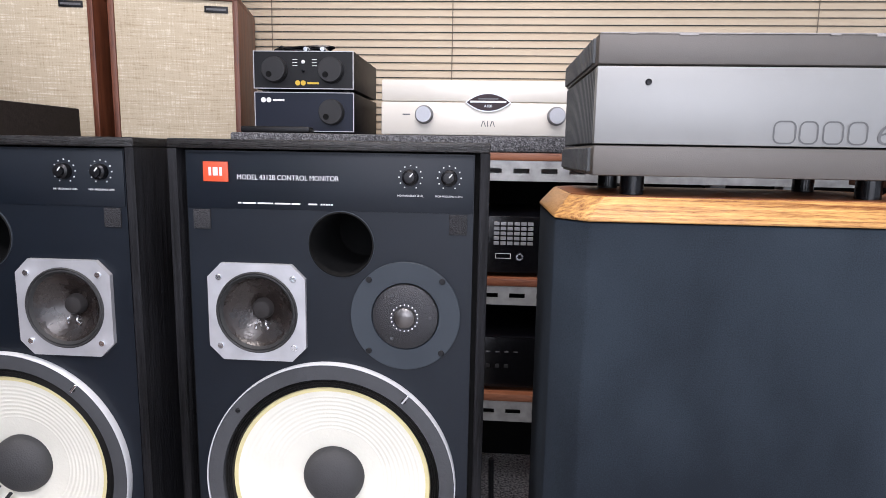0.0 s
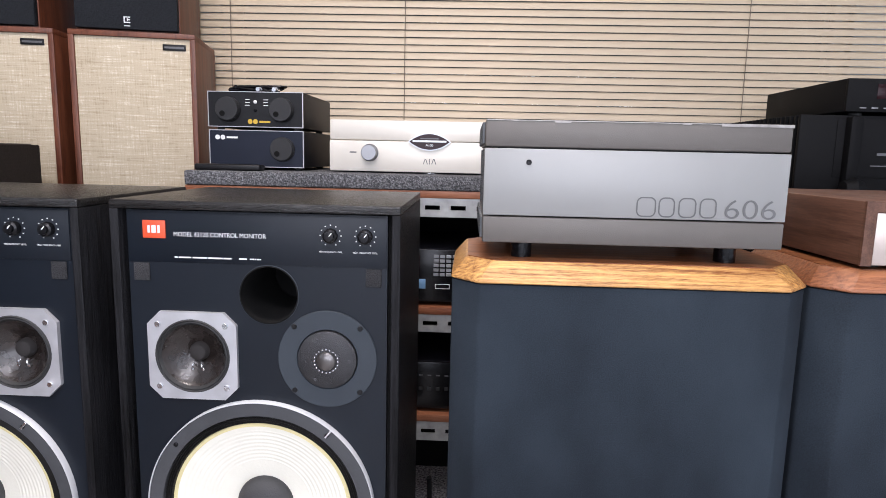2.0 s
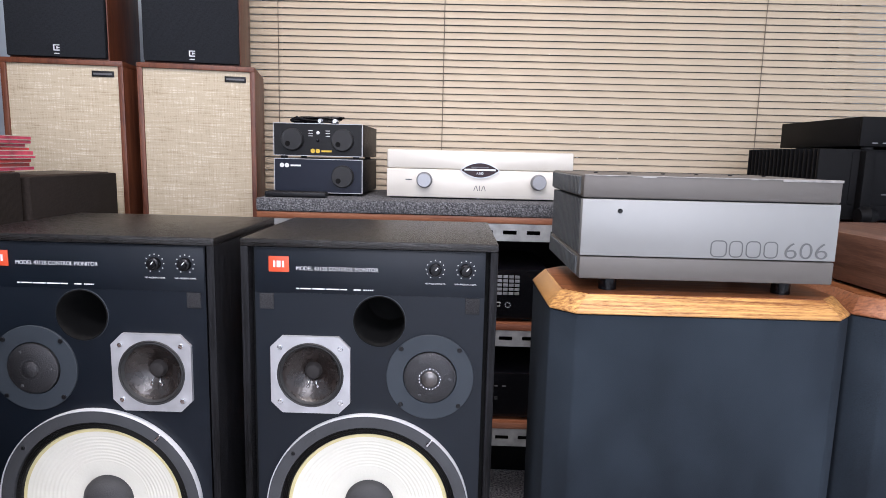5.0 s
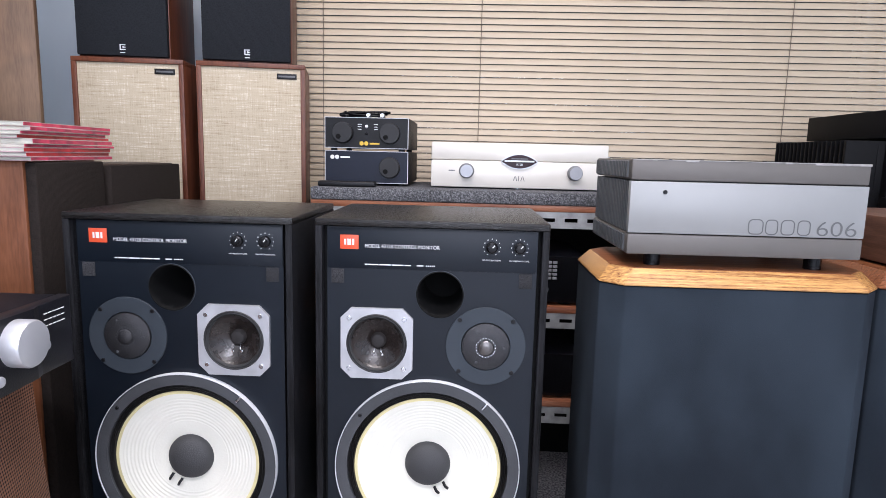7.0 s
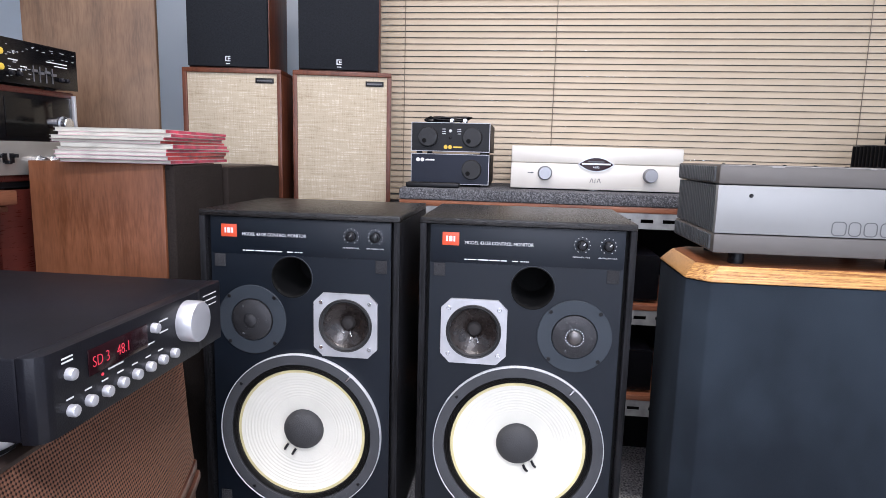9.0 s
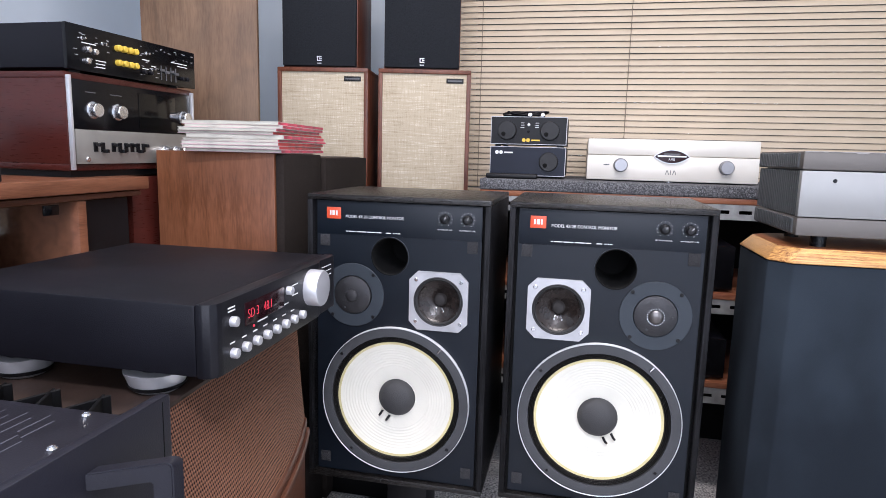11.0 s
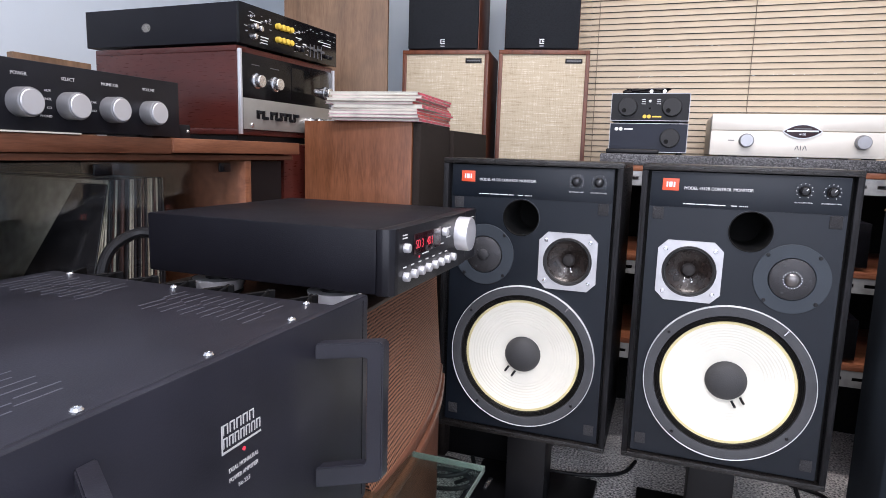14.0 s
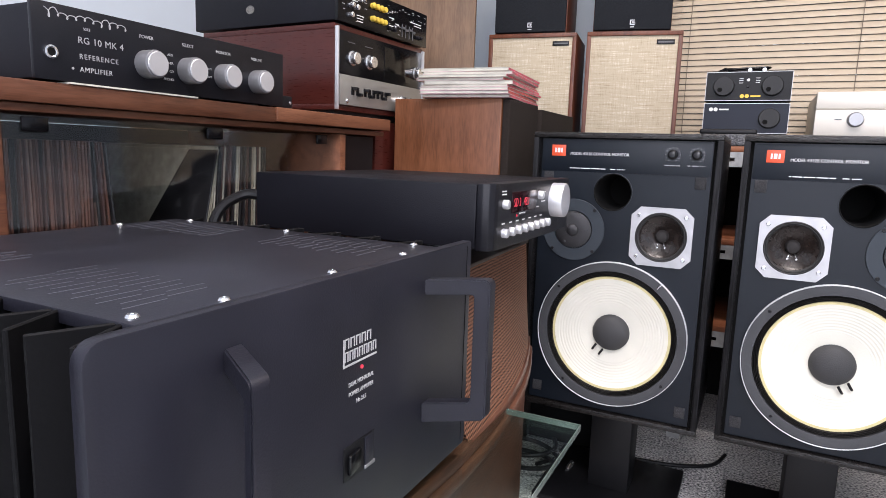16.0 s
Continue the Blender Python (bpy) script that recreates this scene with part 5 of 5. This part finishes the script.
def black_preamplifier(m):
    t = thing("preamplifier", m, "slim black preamplifier with yellow buttons on the receiver", "preamplifier")
    w, d, h = 0.184, 0.43, 0.085
    part("case", onebox(-w, w, 0.008, d, 0.006, h, 0.001), BLACK_CASE, t)
    f = part("front_panel", onebox(-w, w, 0, 0.008, 0.004, h + 0.0005, 0.001), BLACK_GLOSS, t)
    yel = plain("yellow_plastic", (0.72, 0.50, 0.06), 0.35)
    for r in range(2):
        for i in range(4):
            part("yellow_button", lathe(knob_profile(0.0062, 0.010), (-0.062 + i * 0.0155, 0, 0.030 + r * 0.028), seg=18), yel, f)
    for x, z in ((-0.142, 0.043), (-0.125, 0.041), (-0.145, 0.022)):
        part("small_knob", lathe(knob_profile(0.0058, 0.012), (x, 0, z), seg=16), CHROME, f)
    for i in range(4):
        part("slide_control", boxes((0.065 + i * 0.016, 0.067 + i * 0.016, -0.0012, 0, 0.012, 0.042), (0.061 + i * 0.016, 0.071 + i * 0.016, -0.006, -0.0012, 0.030 - 0.003 * (i % 2), 0.035 - 0.003 * (i % 2))), GREY_INK, f)
    for x0, x1, z in ((-0.15, -0.115, 0.054), (-0.118, -0.095, 0.020), (-0.118, -0.095, 0.014), (-0.118, -0.092, 0.026), (0.008, 0.03, 0.046), (0.008, 0.026, 0.028), (0.10, 0.155, 0.053), (0.12, 0.155, 0.047), (0.035, 0.05, 0.036)):
        part("tiny_print", boxes((x0, x1, -0.0006, 0, z, z + 0.0018)), WHITE_INK, f)
    few = random.Random(5)
    for x0, x1, z0, z1 in ((-0.172, -0.085, 0.012, 0.074), (0.002, 0.055, 0.012, 0.074), (0.060, 0.172, 0.050, 0.076)):
        for n in range(16):
            x, z = few.uniform(x0, x1), few.uniform(z0, z1)
            part("tiny_print", onebox(x, x + few.uniform(0.003, 0.009), -0.0005, 0, z, z + 0.0011, 0), PRINT_DIM, f)
    for x, z in ((-0.150, 0.062), (-0.100, 0.060), (0.020, 0.060), (0.036, 0.030)):
        part("toggle", lathe([(0.0032, 0), (0.0032, 0.002), (0.0016, 0.003), (0.0020, 0.011), (0, 0.012)], (x, 0, z), seg=12), CHROME, f)
    for x in (0.012, 0.03, 0.135, 0.15):
        part("small_knob", lathe(knob_profile(0.0045, 0.008), (x, 0, 0.022), seg=14), BLACK_METAL, f)
    part("oval_label", moved(lathe([(0.0125, 0), (0.0125, 0.0006), (0, 0.0006)], (0, 0, 0), "X", 24), at(-w - 0.0006, 0.25, 0.043) @ Matrix.Diagonal((1, 1, 0.72, 1))), ALU_DIM, t)
    for x in (-0.14, 0.14):
        for y in (0.03, 0.3):
            part("foot", lathe(knob_profile(0.01, 0.006), (x, y, 0), "Z", 16), RUBBER, t)


black_preamplifier(RM @ at(0.006, 0.0, 0.1925))


# ---- bow-fronted cane cabinet ----
def bow_from(y0, y1, shift, back):
    """The front runs nearly flat at y 0.15 and sweeps back towards y 0.64."""
    pts = [(-0.427 + shift - 0.36 * (y - 0.15) ** 2, y) for y in [y0 + (y1 - y0) * q / 28 for q in range(29)]]
    return [(back, y0)] + pts + [(back, y1)]


cc = thing("cane_cabinet", at(0, 0, 0), "bow-fronted wooden cabinet with brown woven cane front", "cabinet")
YA, YM, YB = -0.36, 0.168, 0.645
part("lower_carcass", prism(bow_from(YA, YB - 0.003, -0.012, -0.86), 0.03, 0.4285), BROWN_BOX, cc)
part("lower_panel", prism(bow_from(YA + 0.002, YB - 0.002, -0.005, -0.60), 0.06, 0.392), WALNUT_H, cc)
part("moulding", prism(bow_from(YA, YB, 0.005, -0.86), 0.3925, 0.409, 0.004), WALNUT_H, cc, "red-brown wooden moulding")
part("moulding", prism(bow_from(YA + 0.003, YB - 0.002, 0.0, -0.86), 0.4095, 0.4282, 0.004), WALNUT_H, cc, "red-brown wooden moulding")


def swept_front(y0, y1, shift, back, z0, z1):
    """A solid whose front leans back from the bowed moulding to a nearly straight top edge."""
    bm = bmesh.new()
    low = bow_from(y0, y1, shift, back)
    high = [(back, y0)] + [(-0.497 + shift - 0.030 * (y - 0.168) / 0.477, y) for x, y in low[1:-1]] + [(back, y1)]
    rows = []
    for q in range(5):
        f = q / 4
        rows.append([bm.verts.new((xa + (xb - xa) * f ** 0.8, ya, z0 + (z1 - z0) * f)) for (xa, ya), (xb, yb) in zip(low, high)])
    n = len(low)
    for a, b in zip(rows, rows[1:]):
        for k in range(n):
            bm.faces.new((a[k], a[(k + 1) % n], b[(k + 1) % n], b[k]))
    bm.faces.new(rows[0]), bm.faces.new(rows[-1])
    bmesh.ops.recalc_face_normals(bm, faces=bm.faces)
    return bm


part("upper_carcass", swept_front(YM, YB - 0.002, -0.014, -0.86, 0.4288, 0.6055), BROWN_BOX, cc)
part("cane_front", swept_front(YM + 0.002, YB - 0.008, -0.004, -0.62, 0.4290, 0.6050), CANE, cc, "brown woven cane")
# dark colour paints in the shadow and blackish clutter under the preamplifier
part("top", prism([(-0.87, YM), (-0.499, YM), (-0.529, YB), (-0.87, YB)], 0.606, 0.612, 0.0015), DARK_BOX, cc)
part("plinth", prism(bow_from(YA, YB, 0.0, -0.87), 0.0, 0.03, 0.002), WALNUT_H, cc)


# ---- digital preamplifier ----
def digital_preamplifier(m):
    t = thing("preamplifier", m, "black preamplifier with red display and white buttons on cabinet", "preamplifier")
    w, d, h = 0.182, 0.385, 0.084
    part("case", onebox(-w, w, 0.0225, d, 0, h - 0.0008, 0.003), BLACK_CASE, t)
    pts = [(-w, 0.022), (-w, 0.014), (-w + 0.003, 0.006), (-w + 0.010, 0.001), (-w + 0.018, 0.0), (0.105, 0.0), (0.118, 0.004), (w - 0.006, 0.004), (w, 0.008), (w, 0.022)]
    f = part("front_panel", prism(pts, -0.001, h, 0.0012), BLACK_METAL, t, "black metal front with a rounded end")
    win_ = part("display_window", onebox(-0.116, -0.014, -0.0012, 0, 0.0435, 0.0715, 0.0006), DISPLAY, f, "dark red display window")
    letters("SD 3   48.1", 0.0170, at(-0.111, -0.0018, 0.0515), RED_GLOW, win_, width=0.82, bold=-0.0003)
    for i in range(8):
        part("white_button", lathe([(0.0062, 0), (0.0062, 0.006), (0.0055, 0.0075), (0.003, 0.0085), (0, 0.0088)], (-0.144 + i * 0.0261, 0, 0.0195), seg=24), KNOB_WHITE, f, "round white button")
    for x, z in ((-0.144, 0.057), (-0.001, 0.063), (0.118, 0.036)):
        part("white_button", lathe([(0.0062, 0), (0.0062, 0.006), (0.0055, 0.0075), (0.003, 0.0085), (0, 0.0088)], (x, 0.0 if x < 0.1 else 0.003, z), seg=24), KNOB_WHITE, f, "round white button")
    part("volume_knob", lathe([(0.027, 0), (0.027, 0.018), (0.0255, 0.0205), (0.019, 0.022), (0, 0.022)], (0.074, 0.0, 0.052), seg=56), KNOB_WHITE, f, "large satin white volume knob")
    for i in range(7):
        part("tiny_print", boxes((-0.149 + i * 0.0261, -0.139 + i * 0.0261, -0.0006, 0, 0.0310, 0.0325)), WHITE_INK, f)
    for x0, x1, z in ((-0.152, -0.137, 0.073), (-0.152, -0.137, 0.069), (-0.085, -0.06, 0.0405), (0.012, 0.03, 0.066), (0.012, 0.03, 0.052), (-0.02, 0.0, 0.045)):
        part("tiny_print", boxes((x0, x1, -0.0006, 0, z, z + 0.0016)), WHITE_INK, f)
    for i in range(3):
        for j in range(5):
            part("maker_mark", boxes((0.126 + j * 0.0078, 0.1315 + j * 0.0078, 0.0032, 0.004, 0.071 - i * 0.0075, 0.0722 - i * 0.0075)), WHITE_INK, f)
    part("lamp", lathe(knob_profile(0.0018, 0.001, 0.0003), (-0.095, 0, 0.039), seg=10), RED_GLOW, f)


PZ = 0.6485
digital_preamplifier(pose(-0.443, 0.426, PZ, 0, 0, 90))
for x, y in ((-0.548, 0.288), (-0.74, 0.288), (-0.575, 0.545), (-0.74, 0.545)):
    dish = thing("isolation_dish", at(x, y, 0.6122), "round white dish under the preamplifier with black ring", "isolation dish", "dishes under the preamplifier")
    part("dish", lathe([(0.0, 0.0), (0.024, 0.0), (0.030, 0.004), (0.038, 0.026), (0.036, 0.0262), (0.0, 0.0255)], (0, 0, 0), "Z", 40), KNOB_WHITE, dish)
    part("ring", lathe([(0.0305, 0.0045), (0.0335, 0.008), (0.034, 0.010), (0.0318, 0.0098)], (0, 0, 0), "Z", 40), BLACK, dish)
    part("pad", lathe(knob_profile(0.02, 0.0098), (0, 0, 0.0263), "Z", 24), BLACK, dish)
pl = thing("power_cable", at(0, 0, 0), "thick black power cable behind the preamplifier", "cable")
part("plug", onebox(-0.87, -0.829, 0.30, 0.33, 0.672, 0.70, 0.005), BLACK_GLOSS, pl)
part("cord", tube([(-0.868, 0.315, 0.686), (-0.905, 0.30, 0.690), (-0.925, 0.26, 0.66), (-0.925, 0.24, 0.58), (-0.92, 0.22, 0.40), (-0.91, 0.20, 0.02)], 0.0085, 10), BLACK, pl)


# ---- glass table with the big power amplifier ----
gt = thing("glass_table", at(0, 0, 0), "clear glass shelf table with dark legs", "table")
g = part("glass_top", prism([(-0.323, -0.66), (-0.323, 0.270), (-0.421, 0.270), (-0.421, 0.162), (-0.86, 0.162), (-0.86, -0.66)], 0.4292, 0.4372), TABLE_GLASS, gt, "clear glass top")
g.visible_shadow = False
part("edge_strip", onebox(-0.421, -0.3225, 0.2702, 0.2712, 0.4293, 0.4371, 0), GLASS_EDGE, g, "pale ground edge of the glass")
part("edge_strip", onebox(-0.3229, -0.3219, -0.66, 0.2701, 0.4293, 0.4371, 0), GLASS_EDGE, g, "pale ground edge of the glass")
for x, y in ((-0.345, -0.64), (-0.345, -0.30)):
    part("leg", lathe([(0.014, 0), (0.014, 0.429), (0, 0.429)], (x, y, 0.0), "Z", 20), BLACK, gt)


def splayed_handle(x, q, material, parent):
    """A square loop that leans away from the panel's middle as it comes forward."""
    bm = bmesh.new()

    def rounded(o1, z0, z1, r):
        line = [(0.0, z1)]
        for cz, a0 in ((z1 - r, 90), (z0 + r, 0)):
            for n in range(4):
                a = radians(a0 - 30 * n)
                line.append((o1 - r + r * math.cos(a), cz + r * math.sin(a)))
        return line + [(0.0, z0)]

    outer, inner = rounded(0.0530, 0.064, 0.206, 0.006), rounded(0.0400, 0.084, 0.191, 0.003)
    lay = [[[bm.verts.new((xx + q * 0.64 * o, -o, zz)) for o, zz in lp] for lp in (outer, inner)] for xx in (x - 0.0075, x + 0.0075)]
    last = len(outer) - 1
    for lo in lay:
        for n in range(last):
            bm.faces.new((lo[0][n], lo[0][n + 1], lo[1][n + 1], lo[1][n]))
    for p in (0, 1):
        for n in range(last):
            bm.faces.new((lay[0][p][n], lay[0][p][n + 1], lay[1][p][n + 1], lay[1][p][n]))
    for n in (0, last):
        bm.faces.new((lay[0][0][n], lay[1][0][n], lay[1][1][n], lay[0][1][n]))
    bmesh.ops.recalc_face_normals(bm, faces=bm.faces)
    sharp = [e for e in bm.edges if len(e.link_faces) == 2 and e.calc_face_angle() > 0.9]
    bmesh.ops.bevel(bm, geom=sharp, offset=0.0012, segments=2, affect="EDGES")
    part("handle", bm, material, parent, "square blue-black metal handle")


def big_power_amplifier(m):
    t = thing("power_amplifier", m, "large blue-black power amplifier with handles and side fins", "amplifier")
    w, d, h = 0.2205, 0.40, 0.231
    outline = []
    for cx, cz, a0, r in ((1, 1, 0, 0.004), (-1, 1, 90, 0.012), (-1, 0, 180, 0.012), (1, 0, 270, 0.006)):
        for n in range(6):
            a = radians(a0 + 18 * n)
            outline.append((0.003 + cx * (w - r) + r * math.cos(a), (h - r if cz else r) + r * math.sin(a)))
    f = part("front_panel", moved(prism(outline, 0, 0.010, 0.0012), at(0, 0.010, 0.0) @ Matrix.Rotation(radians(90), 4, "X")), NAVY_METAL, t, "blue-black front panel with rounded corners")
    top = h - 0.003
    cover = part("top_cover", onebox(-0.176, 0.176, 0.0103, d, top - 0.009, top, 0.001), NAVY_METAL, t)
    part("chassis", onebox(-0.150, 0.150, 0.0108, d - 0.004, 0.004, top - 0.0095, 0), BLACK, t)
    for x, y in ((-0.112, 0.019), (-0.001, 0.019), (0.108, 0.019), (-0.168, 0.030), (-0.168, 0.205), (-0.168, 0.365), (0.166, 0.040), (0.166, 0.208), (0.166, 0.362), (-0.085, 0.385), (0.085, 0.385)):
        part("cover_screw", lathe([(0.0042, 0), (0.0042, 0.0012), (0.003, 0.0028), (0.0012, 0.0030), (0.0010, 0.0022), (0, 0.0022)], (x, y, top), "Z", 14), CHROME, cover)
    # four fields of short slots that lie along the front, every other one set over
    # flat bars, their caught light painted in as a paler colour
    slot = mesh_of("vent_slot", onebox(-0.016, 0.016, -0.0007, 0.0007, -0.0002, 0.0003, 0), LOUVRE)
    for bx in (-0.120, 0.120):
        for by in (0.052, 0.252):
            for n in range(12):
                for c in (-1, 1):
                    ob = new("vent_slot", slot)
                    ob.parent = cover
                    ob.matrix_basis = at(bx + c * 0.0185 + (0.004 if n % 2 else -0.004), by + n * 0.0115 + (0.0055 if c > 0 else 0), top)
    # side heat sinks: pairs of fins that spread like a V from a ribbed wall
    for q in (-1, 1):
        wall = part("heat_sink_wall", onebox(min(q * 0.151, q * 0.158), max(q * 0.151, q * 0.158), 0.0108, d - 0.004, 0.006, top - 0.012, 0.001), BLACK, t)
        for n in range(7):
            y = 0.032 + n * 0.055
            for lean in (-24, 24):
                part("cooling_fin", moved(onebox(0, 0.062, -0.0016, 0.0016, 0.006, top - 0.001, 0.0008, 1), at(q * 0.157, y + (0.006 if lean > 0 else -0.006), 0) @ Matrix.Rotation(0 if q > 0 else math.pi, 4, "Z") @ Matrix.Rotation(radians(lean), 4, "Z")), MATT_BLACK, wall)
            part("fin_web", moved(onebox(0, 0.040, -0.0012, 0.0012, 0.006, top - 0.020, 0.0006, 1), at(q * 0.157, y, 0) @ Matrix.Rotation(0 if q > 0 else math.pi, 4, "Z")), BLACK, wall)
    splayed_handle(-0.124, -1, NAVY_METAL, f)
    splayed_handle(0.124, 1, NAVY_METAL, f)
    # maker's mark as two rows of plain arches over a bar, and the printed name of the model
    for row, (z0, z1, count) in enumerate(((0.1720, 0.1800, 5), (0.1615, 0.1695, 7))):
        pitch = 0.046 / (count + (1 if row == 0 else 0))
        for n in range(count):
            x0 = -0.0105 + pitch * n
            x1 = x0 + pitch * 0.74
            part("maker_mark", boxes((x0, x0 + 0.0010, -0.0006, 0.0001, z0, z1), (x0 + 0.0010, x1 - 0.0010, -0.0006, 0.0001, z1 - 0.0010, z1), (x1 - 0.0010, x1, -0.0006, 0.0001, z0, z1)), PRINT_DIM, f)
    part("maker_mark", boxes((-0.0122, -0.0110, -0.0006, 0.0001, 0.1590, 0.1800)), PRINT_DIM, f)
    part("mark_line", boxes((-0.0122, 0.0345, -0.0006, 0.0001, 0.1572, 0.1588)), PRINT_DIM, f)
    part("lamp", lathe(knob_profile(0.0016, 0.0015, 0.0004), (0.0130, 0, 0.1520), seg=12), RED_GLOW, f)
    for n, word in enumerate(("DUAL MONAURAL", "POWER AMPLIFIER", "No 23.5")):
        letters(word, 0.0050, at(0.0125, -0.0006, 0.1400 - n * 0.0080), PRINT_DIM, f, align="CENTER", width=0.85)
    recess = part("switch_recess", onebox(-0.0110, 0.0330, -0.0008, 0.0006, 0.0620, 0.0910, 0.001), BLACK, f)
    part("switch", moved(onebox(-0.0095, 0.0095, -0.004, 0.0, -0.0085, 0.0085, 0.0015), at(0.001, -0.0006, 0.0765) @ Matrix.Rotation(radians(7), 4, "Z")), BLACK_GLOSS, recess)
    part("recess_side", moved(onebox(0, 0.0120, -0.0012, 0.0002, 0.0640, 0.0900, 0.0004), at(0.0175, -0.0010, 0)), NAVY_METAL, recess)
    part("recess_foot", onebox(0.0170, 0.0320, -0.0026, -0.0009, 0.0622, 0.0655, 0.0006), KNOB_GREY, recess)
    for x in (-0.13, 0.13):
        for y in (0.04, 0.35):
            part("foot", lathe(knob_profile(0.018, 0.0076), (x, y, -0.0076), "Z", 18), RUBBER, t)


big_power_amplifier(pose(-0.424, -0.083, 0.445, 0, 0, 90))


# ---- loose cables on the floor ----
fc = thing("floor_cable", at(0, 0, 0), "black speaker cable looping over the carpet", "cable")
part("loop", tube([(0.20, 1.20, 0.25), (0.205, 1.21, 0.12), (0.22, 1.17, 0.03), (0.27, 1.14, 0.008), (0.31, 1.18, 0.006), (0.29, 1.25, 0.006), (0.22, 1.28, 0.006)], 0.005, 8), BLACK, fc)
fc = thing("floor_cable", at(0, 0, 0), "black speaker cable lying beside the stand", "cable")
part("loop", tube([(-0.58, 0.95, 0.006), (-0.50, 1.06, 0.006), (-0.40, 1.10, 0.006), (-0.28, 1.12, 0.006), (-0.19, 1.17, 0.006), (-0.16, 1.25, 0.006)], 0.005, 8), BLACK, fc)
eb = thing("equipment_box", at(-0.60, 1.16, 0), "black equipment box on the carpet behind the stand", "box")
part("body", onebox(-0.11, 0.17, -0.06, 0.12, 0.006, 0.15, 0.003), MATT_BLACK, eb)
for x in (-0.09, 0.15):
    for y in (-0.04, 0.10):
        part("foot", lathe(knob_profile(0.012, 0.006), (x, y, 0), "Z", 14), RUBBER, eb)
fc = thing("floor_cable", at(0, 0, 0), "black cable coiled on the carpet by the stand", "cable")
part("loop", tube([(-0.60 + 0.075 * math.cos(q * 0.7) + 0.006 * math.sin(q), 0.93 + 0.06 * math.sin(q * 0.7), 0.007 + 0.0035 * q) for q in range(20)], 0.0055, 8), BLACK, fc)
part("plug", lathe([(0.007, 0), (0.007, 0.03), (0.005, 0.034), (0.005, 0.05), (0, 0.05)], (-0.50, 0.99, 0.012), seg=14), CHROME, fc)
